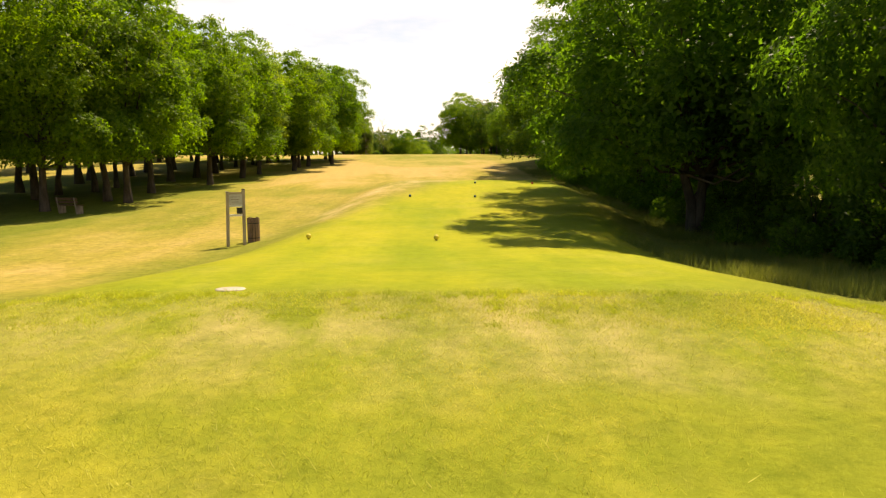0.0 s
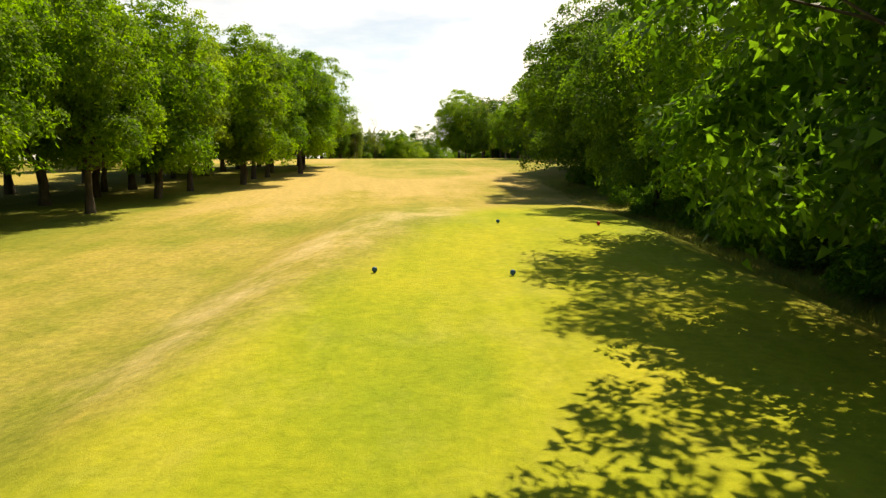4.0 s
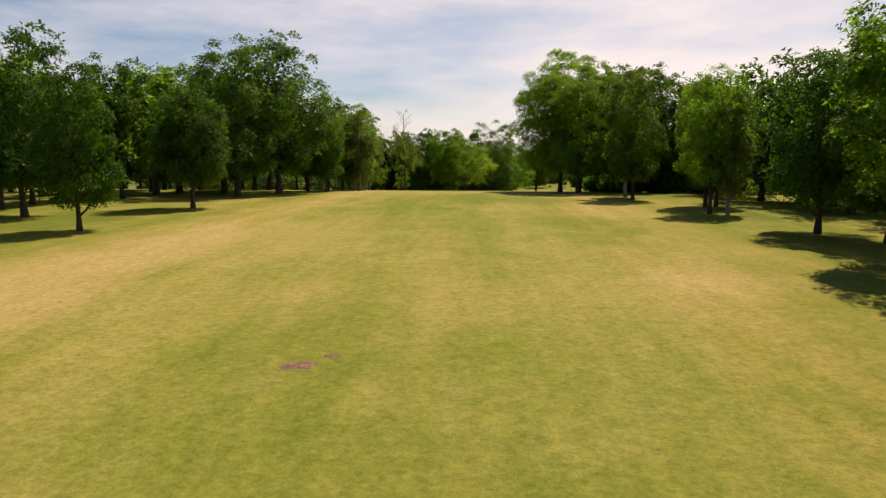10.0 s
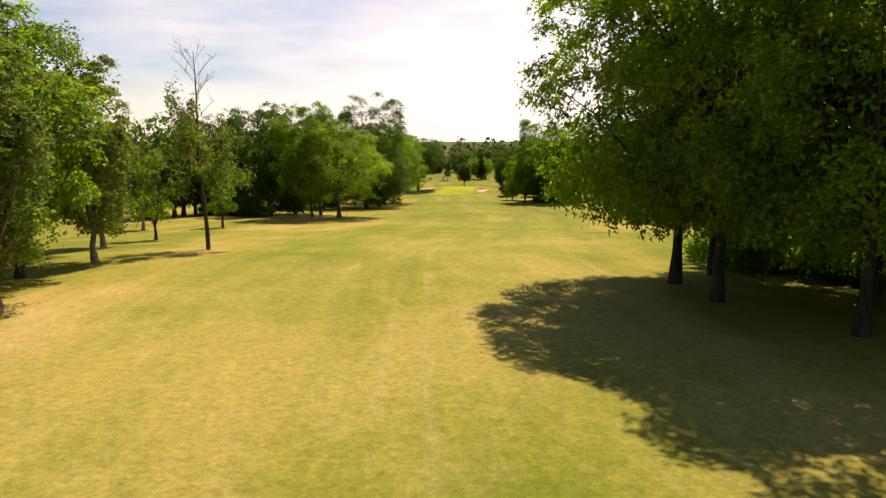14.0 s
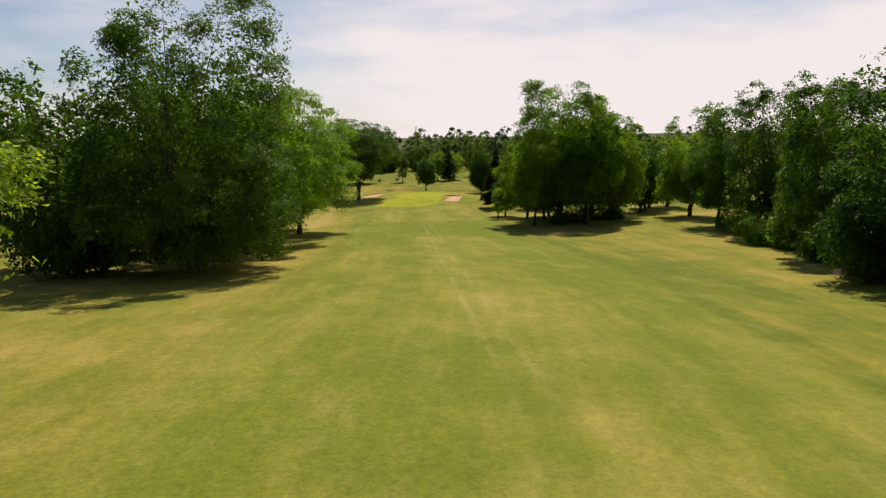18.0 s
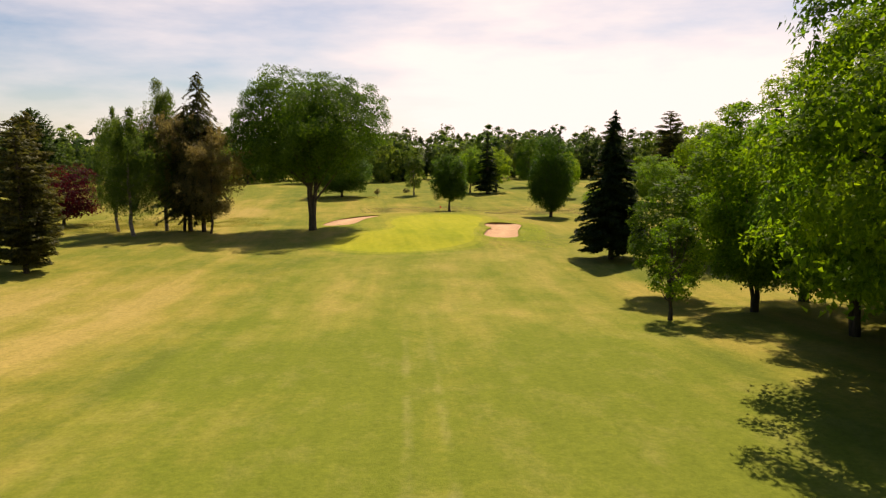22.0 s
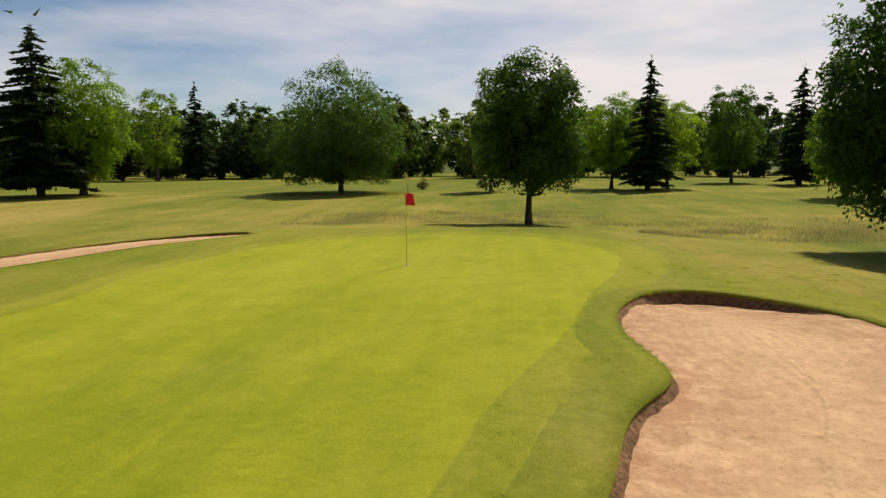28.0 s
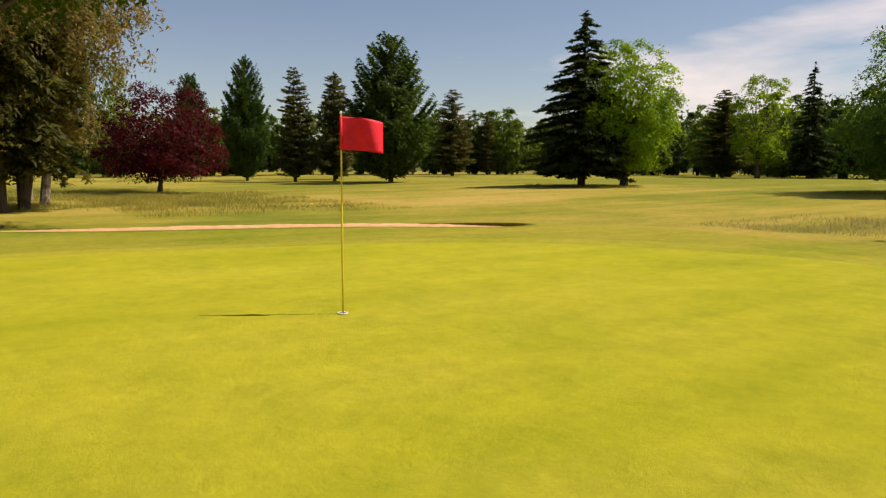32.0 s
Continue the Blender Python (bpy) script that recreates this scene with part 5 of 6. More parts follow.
# fairway, left-hand side
W5 = "trees along the sunny side of the fairway"
for key, x, y, h, w in (("field", -27.6, 153.6, 9.5, 5), ("maple", -28.6, 171, 9.8, 6.3), ("dark_a", -37, 162, 13.4, 8.5), ("dark_a", -42, 184, 14, 9), ("dark_a", -32, 190, 16, 11), ("dark_a", -30, 198, 18.5, 14), ("dark_a", -37, 198, 15, 9),
                        ("pale", -44, 201, 16, 9), ("field", -26.2, 206.2, 11.2, 5), ("birch", -25.5, 218.3, 11, 5.6), ("birch", -23.7, 216, 12, 5.2), ("wood_b", -29.4, 208.6, 15, 9.5), ("birch", -25, 217.4, 10, 3.6), ("wood_c", -26.4, 224, 13.2, 8.6),
                        ("dark_a", -30.4, 234, 15.4, 9), ("birch", -24.9, 230, 12, 5.2), ("birch", -28.6, 242, 14, 5), ("sapling", -27, 250, 7.5, 3.4), ("bare", -19.9, 237.4, 14.2, 5.6), ("bare", -27.4, 212.2, 14.6, 6.4), ("birch", -34, 270, 11, 5), ("sapling", -25.6, 273, 7, 4)):
    tree(key, x, y, h, w, W5)
row(("back_a", "wood_a"), (-44, 165), (-37, 232), 9, 2.5, 14, W5)
row(("back_b", "back_a"), (-54, 150), (-48, 240), 12, 3, 13, W5)
row(("back_b",), (-66, 118), (-60, 250), 13, 3, 12, W5)
# big trees on the way down
W6 = "big oaks on the slope down to the green"
for key, x, y, h, w in (("near_light", -12.2, 290, 13.2, 15.2), ("near_oak", -16.2, 291.6, 16.4, 12.5), ("dark_a", -23.5, 302, 17.5, 12), ("dark_b", -20, 306, 17, 10), ("dark_a", -15.4, 300, 16, 8.5), ("dark_a", -29, 310, 17.5, 12), ("dark_a", -36, 305, 16, 10), ("near_big", -7.6, 332.2, 22.6, 18.2), ("dark_b", -17, 334, 17.5, 11),
                        ("near_oak", -4.8, 346.4, 18, 15), ("near_light", -3.0, 358.4, 18, 17.5), ("bend_oak", 0.0, 375.8, 20.4, 18.6), ("big", -4.6, 388, 18, 14), ("dark_a", -15, 352, 18, 12), ("dark_a", -15, 376, 18, 12), ("back_b", -22, 340, 17, None), ("back_b", -24, 365, 17, None)):
    tree(key, x, y, h, w, W6)
row(("bush",), (-24, 295), (-36, 314), 8, 1.0, 4.4, W6)
row(("back_b",), (-42, 290), (-30, 322), 6, 1.5, 15, W6)
W7 = "trees along the shady side of the slope"
for key, x, y, h, w in (("dark_b", 41, 297.5, 18.5, 11), ("dark_a", 41.5, 306, 18.5, 10), ("wood_b", 36, 288, 15, 8), ("dark_b", 47, 318, 18, 12), ("dark_a", 53, 333, 18, 11), ("dark_b", 60.6, 343, 18, 12), ("dark_a", 65, 372, 19, 11), ("dark_a", 63.5, 358, 20.5, 12), ("dark_a", 68, 352, 19, 12), ("wood_b", 71, 391, 19.5, 12.5),
                        ("near_dark", 43.4, 385.2, 23.4, 17.5), ("near_oak", 37.8, 381.6, 15.5, 12.5), ("wood_a", 46.8, 381.4, 21, 12), ("wood_b", 51.4, 391, 20, 12), ("wood_a", 55.4, 389.3, 18.5, 11), ("dark_a", 46.5, 394, 17.5, 10.5), ("wood_b", 43.6, 393.6, 14.5, 9), ("wood_c", 48, 404, 15.5, 9), ("wood_b", 42.6, 401, 12.5, 8), ("wood_b", 52, 421, 14, 10), ("wood_b", 55, 402, 16, 10)):
    tree(key, x, y, h, w, W7)
row(("bush",), (40.5, 291), (63, 368), 15, 1.6, 4.2, W7)
row(("back_b",), (48, 285), (75, 345), 9, 3, 18, W7)
row(("back_b",), (58, 396), (80, 420), 5, 3, 15, W7)
row(("bush",), (41, 383.6), (56, 390.6), 8, 1.2, 3.0, W7)
tree("sapling", 36.4, 399.5, 6, 3.2, W7)
# round the green
W8 = "trees round the putting green"
for key, x, y, h, w in (("elm", 13.3, 453.5, 20.4, 20.0), ("spruce", 42.4, 424.2, 13.8, 8.4), ("field", 39.8, 406.8, 8.3, 5.6), ("hornbeam", 49.0, 466.4, 12.2, 6.9), ("maple", 34.8, 478.0, 9.3, 6.5), ("ballhead", 56.3, 464, 4.3, 6), ("willow", 16.6, 509, 12.6, 13),
                        ("tallspruce", -11.6, 502.6, 16.4, 9.6), ("lime", -9.4, 506.0, 13.3, 10.6), ("pine", -9.4, 425, 12.4, 5.6), ("pine", -11, 431, 14, 5), ("pine", -16, 440, 14, 6), ("weepbirch", -11.7, 457, 16.4, 7.4), ("weepbirch", -5.8, 457.4, 20.0, 9), ("fluffy", -3.4, 456.4, 15.4, 12), ("fluffy", 0.6, 453.0, 12.6, 10), ("weeping", -0.7, 455.4, 20.4, 7.5),
                        ("weeping", -2.6, 456.4, 16.5, 8), ("weepbirch", -8.4, 452, 16.0, 9), ("plum", -22.0, 466.4, 8.5, 10.6), ("birch", 32, 511.6, 11.4, 4.6), ("wood_c", 45, 516, 10.2, 7), ("backspruce", 48.3, 513, 13.8, 6.2), ("wood_c", 51.2, 517, 10, 7), ("backspruce", 68.8, 526.3, 14.4, 6.6), ("dark_a", 63.3, 534, 12.4, 7.5),
                        ("cypress", -37.5, 496, 17.2, 11.6), ("cypress", -62.3, 486.1, 17.1, 7.4), ("pine", -51, 489, 14.9, 5.4), ("pine", -48.2, 493.4, 14.2, 5.2), ("pine", -58.4, 498.3, 15.2, 5.4), ("pine", -63, 522, 14.7, 7), ("pine", -76, 539, 12, 5), ("pine", -31.5, 552.3, 13.7, 7.6), ("pale", -24.6, 551, 15, 8.4),
                        ("backspruce", -20.6, 557.6, 17, 7), ("cypress", -82, 483, 16.8, 7.5), ("pale", -138, 480, 25, 5.5), ("pine", 104.8, 543, 19.5, 11), ("pine", 89, 545, 17.4, 8.5), ("lime", 74.5, 486, 8.8, 11), ("lime", 62, 500, 9, 6), ("tallspruce", 80, 458, 18, 9), ("tallspruce", 85, 464, 16.5, 8)):
    tree(key, x, y, h, w, W8)
# rows that close the course all round
W9 = "distant rows of trees round the course"
row(("far", "fardark", "fardark", "far"), (-70, 566), (140, 578), 34, 6, 14, W9)
row(("far", "fardark"), (-120, 600), (220, 640), 34, 8, 15, W9)
row(("fardark", "far"), (-85, 583), (155, 592), 36, 4, 13, W9)
row(("fardark", "far"), (-170, 470), (-120, 640), 28, 8, 15, W9)
row(("fardark", "far"), (-115, 474), (-60, 575), 24, 5, 13, W9)
row(("far", "fardark"), (-122, 428), (-104, 476), 8, 4, 14, W9)
row(("fardark", "far"), (-160, 400), (-146, 476), 10, 5, 15, W9)
row(("far",), (95, 440), (150, 560), 12, 7, 13, W9)
row(("far", "fardark", "far"), (-210, 655), (270, 668), 44, 6, 18, W9)
row(("far", "fardark"), (-110, 250), (-60, 440), 14, 8, 13, W9)
row(("far",), (80, 130), (100, 430), 16, 6, 15, W9)
row(("far",), (-90, 20), (-80, 240), 14, 5, 13, W9)
row(("far",), (-70, -70), (60, -60), 10, 6, 14, W9)

# ---- things on the course ----
def box_bm(sx, sy, sz, bevel=0.006):
    bm = bmesh.new()
    bmesh.ops.create_cube(bm, size=1.0)
    bmesh.ops.scale(bm, vec=(sx, sy, sz), verts=bm.verts)
    if bevel:
        bmesh.ops.bevel(bm, geom=list(bm.edges), offset=bevel, segments=2, affect="EDGES")
    return bm


def turn_bm(profile, sides=20):
    """A turned shape from (radius, height) pairs."""
    bm = bmesh.new()
    rings = [[bm.verts.new((r * math.cos(2 * math.pi * k / sides), r * math.sin(2 * math.pi * k / sides), z)) for k in range(sides)] for r, z in profile]
    for a, b in zip(rings, rings[1:]):
        for k in range(sides):
            bm.faces.new((a[k], a[(k + 1) % sides], b[(k + 1) % sides], b[k]))
    bm.faces.new(rings[-1])
    bm.faces.new(list(reversed(rings[0])))
    for f in bm.faces:
        f.smooth = len(f.verts) == 4
    return bm


def rod_bm(path, radii, sides=8):
    v, f = tube(path, radii, sides)
    bm = bmesh.new()
    vs = [bm.verts.new(p) for p in v]
    for q in f:
        bm.faces.new([vs[k] for k in q])
    bm.faces.new(list(reversed(vs[:sides])))
    bm.faces.new(vs[-sides:])
    return bm


def moved(bm, *args):
    bm.transform(pose(*args))
    return bm


def stand(ob, x, y, turn=0.0, lift=0.0, lean=0.0):
    ob.matrix_basis = pose(x, y, float(height(x, y)) + lift, lean, 0, turn)
    return ob


def thing(name, label, category, group=""):
    return tagged(new(name), label, category, group)


def tee_sign(x, y):
    root = thing("tee_sign", "weathered wooden tee sign with a pale panel between two posts", "sign")
    for k, lean, high in ((-0.29, 1.6, 1.92), (0.29, 0.6, 2.0)):
        post = part("post", moved(box_bm(0.10, 0.10, high + 0.3, 0.014), k, 0, high / 2 - 0.15, 0, lean, 0), WOOD_PALE, root)
        part("post_cap", moved(box_bm(0.115, 0.115, 0.035, 0.008), k + 0.014 * lean, 0, high + 0.01, 0, lean, 0), WOOD_GREY, post)
    board = part("board", moved(box_bm(0.50, 0.03, 0.36), 0.02, 0, 1.66), BOARD_PALE, root, "pale grey-green hole plan panel")
    for k in range(3):
        part("text_bar", moved(box_bm(0.34 - 0.05 * k, 0.006, 0.018, 0), 0, -0.018, 1.75 - 0.09 * k), WOOD_GREY, board, "row of illegible lettering")
    for z in (1.88, 1.44, 1.10):
        part("rail", moved(box_bm(0.53, 0.045, 0.07, 0.008), 0.02, 0, z), PAPER_WHITE if z < 1.5 else WOOD_PALE, root, "white painted rail" if z < 1.5 else "")
    box = part("card_box", moved(box_bm(0.16, 0.10, 0.20), 0.14, 0.01, 1.25), BLACK_PAINT, root, "small dark green box on the rail")
    part("box_lid", moved(box_bm(0.18, 0.12, 0.02, 0.004), 0.14, 0.01, 1.355), BLACK_PAINT, box)
    return stand(root, x, y, 34)


def slat_bin(x, y):
    root = thing("litter_bin", "brown slatted wooden litter bin beside the sign", "bin")
    part("liner", turn_bm([(0.17, -0.05), (0.18, 0.78), (0.165, 0.78), (0.15, 0.1)]), BLACK_PAINT, root, "dark inner bucket")
    for k in range(13):
        a = 2 * math.pi * k / 13
        part("slat", moved(box_bm(0.086, 0.024, 0.94 + 0.03 * (k % 3), 0.006), 0.21 * math.cos(a), 0.21 * math.sin(a), 0.42, 0, 0, math.degrees(a) + 90), WOOD_TAN, root)
    for z in (0.15, 0.70):
        part("hoop", moved(turn_bm([(0.190, 0.0), (0.226, 0.0), (0.226, 0.03), (0.190, 0.03)], 24), 0, 0, z), BLACK_PAINT, root)
    return stand(root, x, y, 10)


def ball_marker(x, y, paint, colour):
    root = thing("tee_marker", f"{colour} ball tee marker on the mown tee", "tee marker", "tee markers")
    bm = bmesh.new()
    bmesh.ops.create_uvsphere(bm, u_segments=20, v_segments=12, radius=0.07)
    bmesh.ops.translate(bm, vec=(0, 0, 0.08), verts=bm.verts)
    for f in bm.faces:
        f.smooth = True
    part("ball", bm, paint, root)
    part("spike", turn_bm([(0.012, -0.08), (0.014, 0.03), (0.02, 0.035)], 10), BLACK_PAINT, root)
    return stand(root, x, y)


def rake(x, y, turn, size=1.0):
    root = thing("bunker_rake", "thin dark bunker rake lying beside the sand", "rake", "bunker rakes")
    part("handle", rod_bm([(0, 0, 0.02), (0.45 * size, 0.01, 0.035), (0.95 * size, 0, 0.04), (1.35 * size, 0, 0.05)], [0.012, 0.011, 0.011, 0.011]), BLACK_PAINT, root)
    head = part("head", moved(box_bm(0.03, 0.42, 0.022), 1.36 * size, 0, 0.055), BLACK_PAINT, root)
    for k in range(9):
        part("tine", moved(turn_bm([(0.006, 0.0), (0.003, -0.05)], 6), 1.365 * size, -0.19 + 0.0475 * k, 0.05), BLACK_PAINT, head)
    return stand(root, x, y, turn, 0.01)


def course_flag(x, y):
    root = thing("golf_flag", "red flag waving on a thin yellow flagstick in the hole", "flag")
    pole = part("pole", turn_bm([(0.011, -0.12), (0.011, 0.6), (0.0095, 1.3), (0.008, 2.12), (0.004, 2.14)], 12), YELLOW_PAINT, root, "thin yellow fibreglass pole")
    part("tip", moved(turn_bm([(0.010, 0), (0.014, 0.012), (0.010, 0.03), (0.002, 0.036)], 12), 0, 0, 2.13), PAPER_WHITE, pole)
    bm = bmesh.new()
    nx, nz = 22, 14
    grid = []
    for i in range(nx + 1):
        u = i / nx
        for k in range(nz + 1):
            w = k / nz
            sag = -0.045 * u * u
            grid.append(bm.verts.new((0.008 + 0.43 * u, 0.065 * math.sin(u * 6.0 + w * 1.3) * u, 1.76 + 0.35 * w + sag - 0.02 * u * (w - 0.5))))
    for i in range(nx):
        for k in range(nz):
            a = i * (nz + 1) + k
            f = bm.faces.new((grid[a], grid[a + nz + 1], grid[a + nz + 2], grid[a + 1]))
            f.smooth = True
    cloth = part("cloth", bm, FLAG_RED, root, "bright red nylon cloth")
    thick = cloth.modifiers.new("thickness", "SOLIDIFY")
    thick.thickness = 0.002
    part("sleeve", moved(turn_bm([(0.013, 0), (0.013, 0.35)], 12), 0, 0, 1.76), FLAG_RED, root)
    part("cup_rim", turn_bm([(0.05, 0.010), (0.058, 0.022), (0.054, 0.026), (0.046, 0.012)], 28), PAPER_WHITE, root, "white rim of the hole")
    # a solid black disc fills the cup in place of its inner shade
    part("hole", turn_bm([(0.047, 0.004), (0.047, 0.020)], 28), BLACK_PAINT, root, "flat black disc for the shaded inside of the hole")
    return stand(root, x, y, 62)


def stake(x, y, high, label, material=BLACK_PAINT, lean=0.0, r=0.045):
    root = thing("marker_post", label, "post")
    part("shaft", turn_bm([(r, -0.3), (r, high - 0.03), (r * 0.7, high)], 10), material, root)
    part("cap", moved(turn_bm([(r * 1.12, 0), (r * 1.12, 0.07), (r * 0.5, 0.10)], 10), 0, 0, high - 0.10), material, root)
    return stand(root, x, y, 20, 0.0, lean)


def bench(x, y, turn):
    root = thing("bench", "reddish-brown wooden bench in the shade of the trees", "bench")
    for k in range(3):
        part("seat_slat", moved(box_bm(1.5, 0.11, 0.04), 0, -0.13 + 0.13 * k, 0.45), WOOD_BROWN, root)
    for k in range(2):
        part("back_slat", moved(box_bm(1.5, 0.035, 0.12), 0, 0.24 + 0.03 * k, 0.62 + 0.17 * k, -10, 0, 0), WOOD_BROWN, root)
    for s in (-0.6, 0.6):
        part("leg", moved(box_bm(0.08, 0.40, 0.50, 0.01), s, 0, 0.19), WOOD_GREY, root)
        part("back_post", moved(box_bm(0.07, 0.05, 0.85, 0.008), s, 0.26, 0.45, -8, 0, 0), WOOD_GREY, root)
    return stand(root, x, y, turn)


def plate(x, y):
    root = thing("tee_plate", "flat round pale stone plate let into the tee", "plate")
    part("slab", turn_bm([(0.18, -0.08), (0.19, 0.004), (0.18, 0.014), (0.12, 0.016)], 32), STONE, root)
    part("inset", turn_bm([(0.085, 0.012), (0.085, 0.019), (0.078, 0.021)], 28), STONE, root)
    return stand(root, x, y, 0, -0.010, -3.2)


plate(-2.68, 8.62)
tee_sign(-7.35, 24.6)
slat_bin(-7.05, 25.75)
ball_marker(-3.63, 18.66, YELLOW_PAINT, "yellow")
ball_marker(-0.18, 18.15, YELLOW_PAINT, "yellow")
ball_marker(-1.71, 36.12, BLUE_PAINT, "dark blue")
ball_marker(1.64, 35.72, BLUE_PAINT, "dark blue")
ball_marker(2.08, 45.29, BLUE_PAINT, "small dark blue")
ball_marker(5.69, 44.53, RED_PAINT, "red")
bench(-19.6, 36.6, 160)
course_flag(30.63, 458.19)
rake(34.11, 437.98, 57, 1.0)
stick = thing("rake_handle", "short dark rake handle crossing another on the grass", "rake")
part("shaft", rod_bm([(0, 0, 0.05), (0.32, 0, 0.06), (0.64, 0, 0.05)], [0.012, 0.012, 0.012]), BLACK_PAINT, stick)
stand(stick, 34.22, 437.99, 79)
rake(17.2, 454.0, 120)
stake(23.4, 289.4, 1.05, "short dark distance post beside the fairway")
stake(-11.2, 289.0, 1.1, "weathered stake leaning beside the trunk", WOOD_GREY, 28, 0.035)
stake(24.0, 506.0, 1.0, "thin wooden stake in the meadow grass", WOOD_GREY, 0, 0.035)
stake(34.9, 300.5, 1.0, "short dark distance post by the trees")


def far_sign(x, y):
    root = thing("tee_board", "small wooden tee board on two posts", "sign")
    for s in (-0.35, 0.35):
        part("post", moved(box_bm(0.09, 0.09, 1.6, 0.01), s, 0, 0.55), WOOD_BROWN, root)
    part("board", moved(box_bm(0.8, 0.05, 0.5), 0, 0, 1.05), WOOD_BROWN, root)
    return stand(root, x, y, -20)


far_sign(62.5, 485.0)


def heap(x, y, wide, high):
    """A low uneven heap of earth and dead leaves."""
    root = thing("earth_heap", "low heap of reddish-brown earth and leaves by the trees", "heap")
    rings, sides = 7, 22
    verts = [(0, 0, high)]
    for r in range(1, rings + 1):
        u = r / rings
        for k in range(sides):
            a = 2 * math.pi * k / sides
            w = 1 + 0.25 * noise.noise((math.cos(a) * 2, math.sin(a) * 2, r * 0.4))
            verts.append((wide / 2 * u * w * math.cos(a), wide * 0.38 * u * w * math.sin(a), high * (1 - u * u) ** 1.3 * (1 + 0.3 * noise.noise((a * 3, r * 1.3, 4.0))) - 0.05 * u))
    faces = [(0, 1 + k, 1 + (k + 1) % sides) for k in range(sides)]
    faces += [(1 + r * sides + k, 1 + (r + 1) * sides + k, 1 + (r + 1) * sides + (k + 1) % sides, 1 + r * sides + (k + 1) % sides) for r in range(rings - 1) for k in range(sides)]
    mesh_object("earth", verts, faces, EARTH_RED, root)
    return stand(root, x, y)


heap(47.3, 322.4, 4.2, 0.8)
heap(20.2, 190.0, 3.0, 1.0)


def bare_patch(x, y, wide, deep, turn):
    """A thin scrape of bare earth in the turf, with a torn outline."""
    sides = 40
    verts = [(0, 0, 0.012)]
    for r in (0.55, 1.0):
        for k in range(sides):
            a = 2 * math.pi * k / sides
            w = r * (1 + 0.45 * noise.noise((math.cos(a) * 2.2, math.sin(a) * 2.2, 7.0)) + 0.18 * noise.noise((math.cos(a) * 7, math.sin(a) * 7, 2.0)))
            verts.append((wide / 2 * w * math.cos(a), deep / 2 * w * math.sin(a), 0.012 if r < 1 else -0.02))
    faces = [(0, 1 + k, 1 + (k + 1) % sides) for k in range(sides)]
    faces += [(1 + k, 1 + sides + k, 1 + sides + (k + 1) % sides, 1 + (k + 1) % sides) for k in range(sides)]
    ob = mesh_object("bare_patch", verts, faces, EARTH_RED)
    tagged(ob, "small scrape of bare reddish earth in the fairway", "ground", kind="structure")
    return stand(ob, x, y, turn)


bare_patch(-7.5, 130.3, 1.2, 0.7, 20)
bare_patch(-6.9, 131.0, 0.6, 0.35, 0)
tree("dry_bush", 24.2, 516.0, 1.3, 1.5, W8)
tree("dry_bush", 31.0, 519.0, 1.1, 1.7, W8)


# ---- long grass, loose blades and seed heads ----
def blades(name, label, areas, count, low, high, material, seed, width=0.012, spread=0.35):
    rng = np.random.default_rng(seed)
    pts = []
    per = count // len(areas)
    for (x0, x1), (y0, y1) in areas:
        n = per
        p = np.c_[rng.uniform(x0, x1, n), rng.uniform(y0, y1, n)]
        pick = np.array([noise.noise((a * 0.35, b * 0.35, seed)) for a, b in p]) + rng.normal(0, 0.28, n)
        # thin out towards the borders of each patch
        border = np.minimum(np.minimum(p[:, 0] - x0, x1 - p[:, 0]) / (0.4 * (x1 - x0)), np.minimum(p[:, 1] - y0, y1 - p[:, 1]) / (0.45 * (y1 - y0)))
        pts.append(p[pick > 0.25 - 0.45 * np.clip(border, 0, 1)])
    p = np.concatenate(pts)
    n = len(p)
    z = height(p[:, 0], p[:, 1])
    h = rng.uniform(low, high, n)
    a = rng.uniform(0, 6.283, n)
    side = np.c_[np.cos(a), np.sin(a), np.zeros(n)] * (width * rng.uniform(0.7, 1.5, n))[:, None]
    tip = np.c_[rng.normal(0, spread, (n, 2)) * h[:, None], h]
    base = np.c_[p, z - 0.01]
    v = np.stack([base - side, base + side, base + tip], 1).reshape(-1, 3)
    me = triangle_mesh(name, v, np.arange(3 * n), material)
    return tagged(new(name, me), label, "grass", kind="stuff")


GRASS_SHORT = leaf_material("short_grass", (0.34, 0.34, 0.04), (0.58, 0.52, 0.14), (1.5, 1.5, 0.9), gloss=0.05)
blades("rough_grass_blades", "short yellow-green grass blades before the tee", [((-7, 7.5), (2.6, 8.3)), ((-6, 6.5), (6.6, 8.4))], 150000, 0.018, 0.055, GRASS_SHORT, 2, 0.0026, 0.9)
GRASS_TUFT = leaf_material("tuft_grass", (0.26, 0.32, 0.03), (0.46, 0.46, 0.07), (1.6, 1.6, 0.9), gloss=0.05)
tuft_rng = random.Random(31)
tufts = []
for k in range(230):
    tx, ty, tw = tuft_rng.uniform(-6, 6.2), tuft_rng.triangular(6.3, 8.35, 8.2), tuft_rng.uniform(0.06, 0.2)
    tufts.append(((tx - tw, tx + tw), (ty - tw, ty + tw)))
blades("grass_tufts", "small green tufts in the straw along the tee's edge", tufts, 42000, 0.02, 0.085, GRASS_TUFT, 12, 0.003, 0.8)
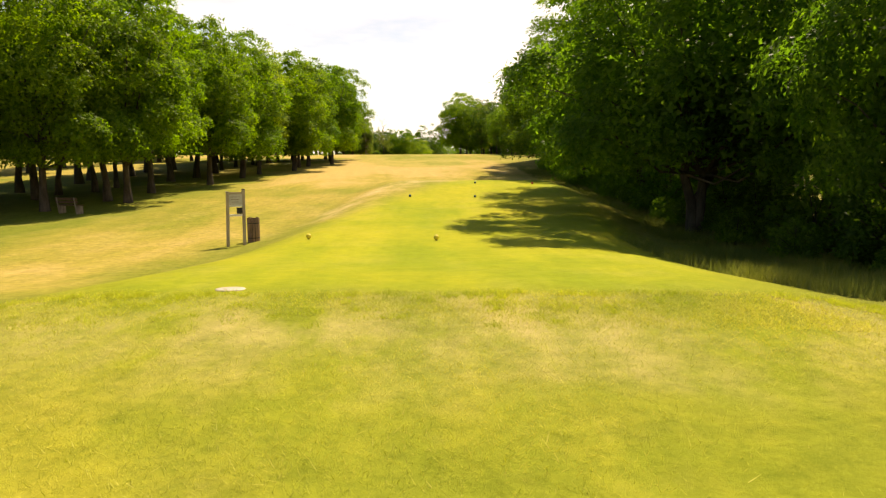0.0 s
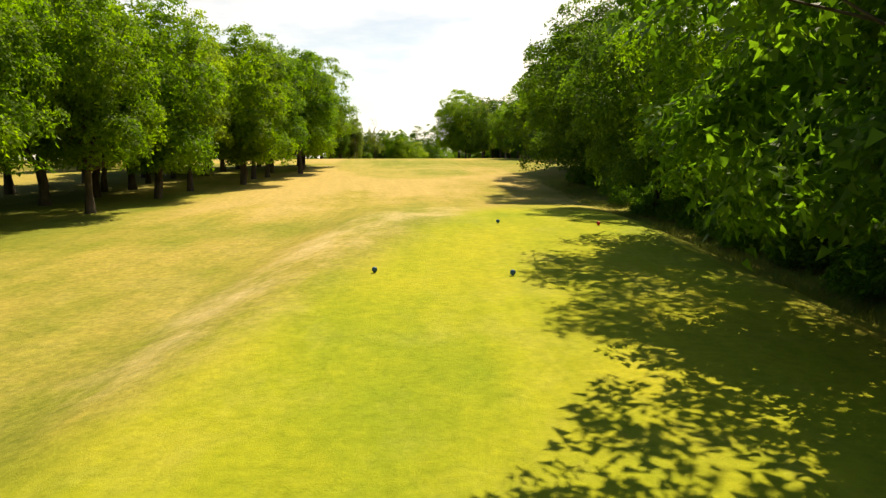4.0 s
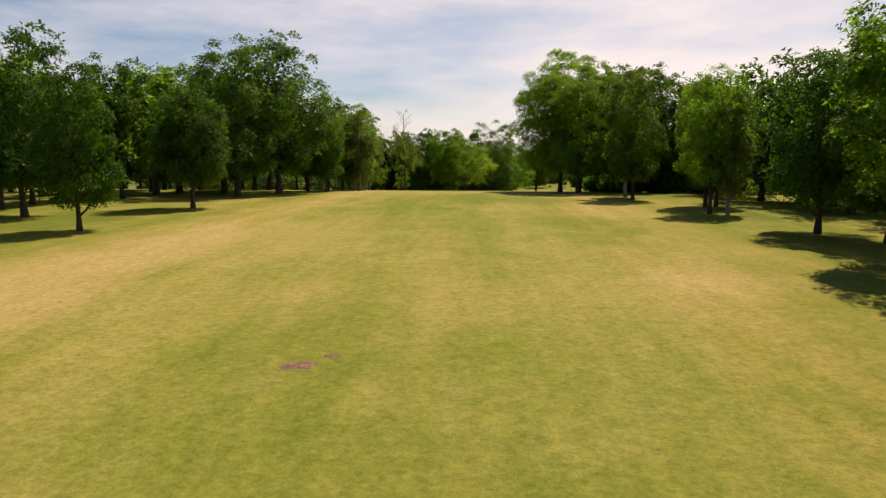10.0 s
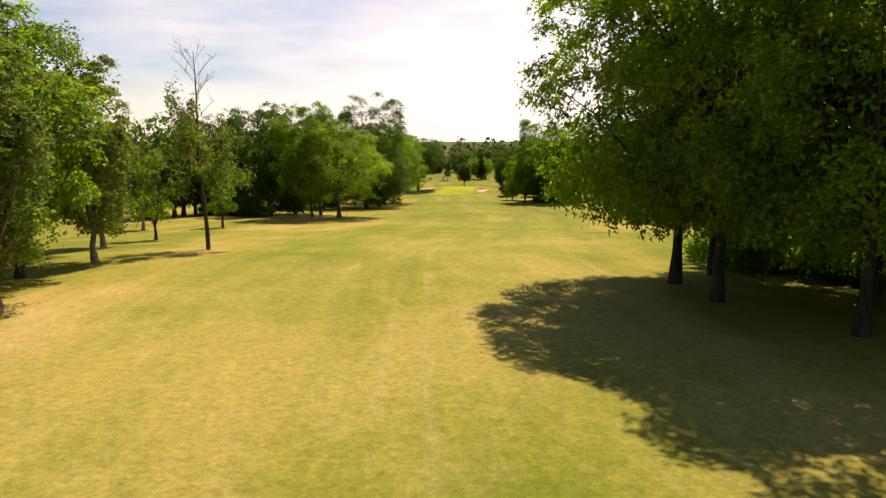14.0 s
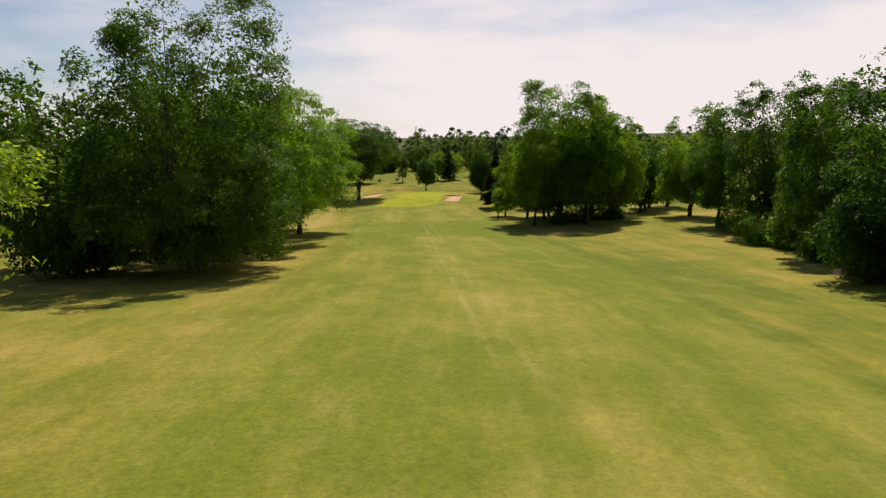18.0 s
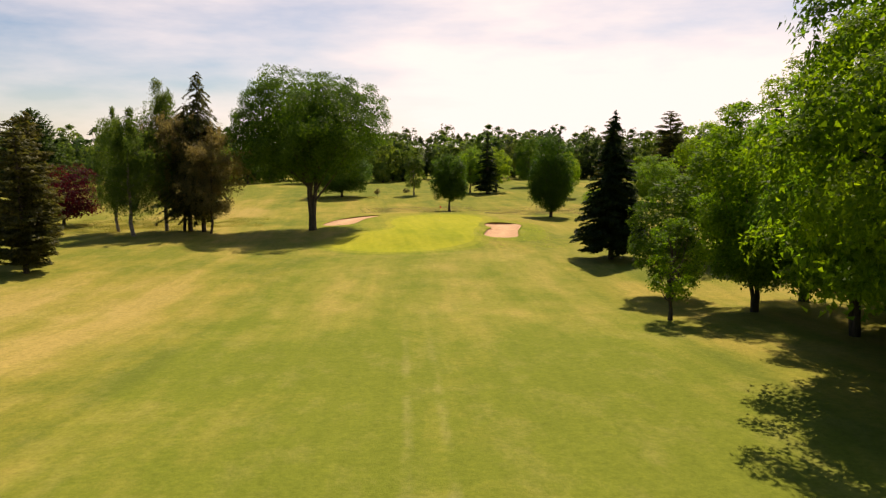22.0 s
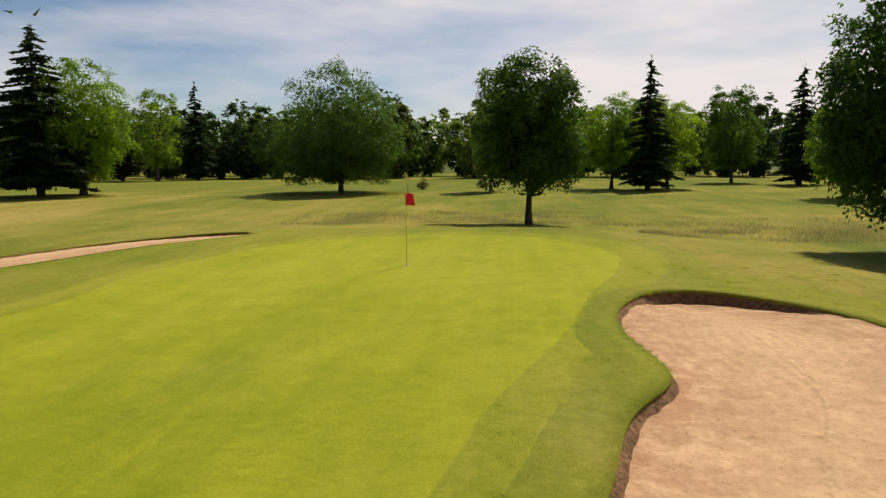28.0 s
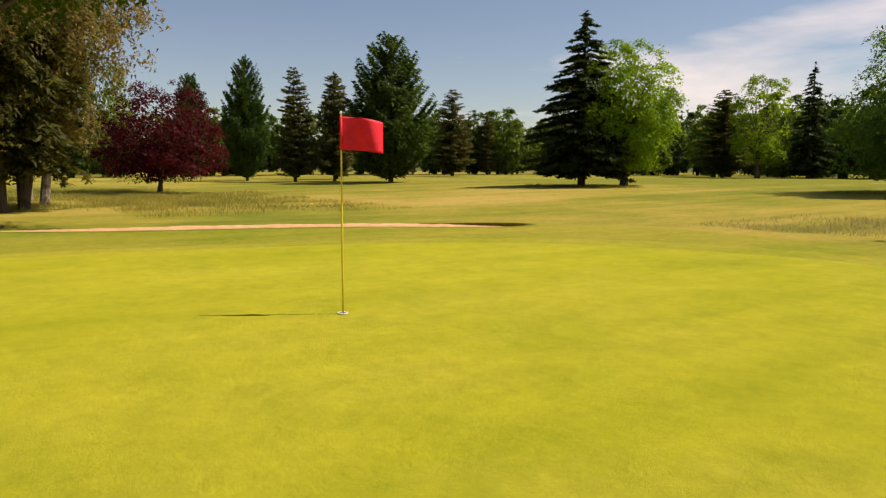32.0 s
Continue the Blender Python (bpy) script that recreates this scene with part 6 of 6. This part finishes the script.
blades("straw_litter", "short pale straw lying before the tee", [((-6, 6.4), (5.4, 8.2))], 36000, 0.006, 0.025, GRASS_SEED, 13, 0.0028, 1.4)
blades("meadow_grass", "tall seeding meadow grass beyond the green", [((20, 40), (477.5, 487)), ((40, 66), (470.5, 484)), ((40, 60), (470.0, 478))], 90000, 0.05, 0.26, GRASS_SEED, 3, 0.007, 0.5)
blades("tall_grass", "patch of tall green grass near the birches", [((-36, -2), (453, 469)), ((-22, 6), (460, 474)), ((-34, 0), (456, 466))], 110000, 0.08, 0.36, GRASS_MEADOW, 4, 0.010, 0.5)
blades("tall_grass", "tufts of uncut grass round the willow", [((11, 24), (503.5, 508)), ((-16, -4), (499, 503))], 9000, 0.1, 0.35, GRASS_LONG, 5, 0.014)
blades("wood_edge_grass", "uncut grass and weeds along the dark wood's edge", [((5.6, 10.5), (9.5, 22)), ((8.2, 12.5), (18, 40)), ((8.4, 12.5), (40, 80))], 110000, 0.10, 0.42, GRASS_LONG, 6, 0.006, 0.45)
GRASS_COLLAR = leaf_material("collar_grass", (0.16, 0.25, 0.018), (0.33, 0.36, 0.04), (1.6, 1.7, 0.8), gloss=0.05)
collar_spots, collar_rng = [], random.Random(77)
while len(collar_spots) < 420:
    cx, cy = collar_rng.uniform(31.5, 42.5), collar_rng.uniform(433, 459)
    spot = (np.array([cx]), np.array([cy]))
    if inside(*spot, green_ring)[0] or inside(*spot, BUNKER_A)[0] or gap_to(*spot, green_ring)[0] < 0.3 or gap_to(*spot, BUNKER_A)[0] < 0.28:
        continue
    cw = collar_rng.uniform(0.10, 0.24)
    collar_spots.append(((cx - cw, cx + cw), (cy - cw, cy + cw)))
blades("collar_grass", "short green tufts between the green and the bunker", collar_spots, 88000, 0.015, 0.05, GRASS_COLLAR, 14, 0.003, 0.7)
lip_spots = [((p[0] - 0.07, p[0] + 0.07), (p[1] - 0.07, p[1] + 0.07)) for p in BUNKER_A[::2]]
blades("lip_grass", "ragged grass hanging over the bunker's lip", lip_spots, 16000, 0.03, 0.09, GRASS_COLLAR, 15, 0.003, 1.0)
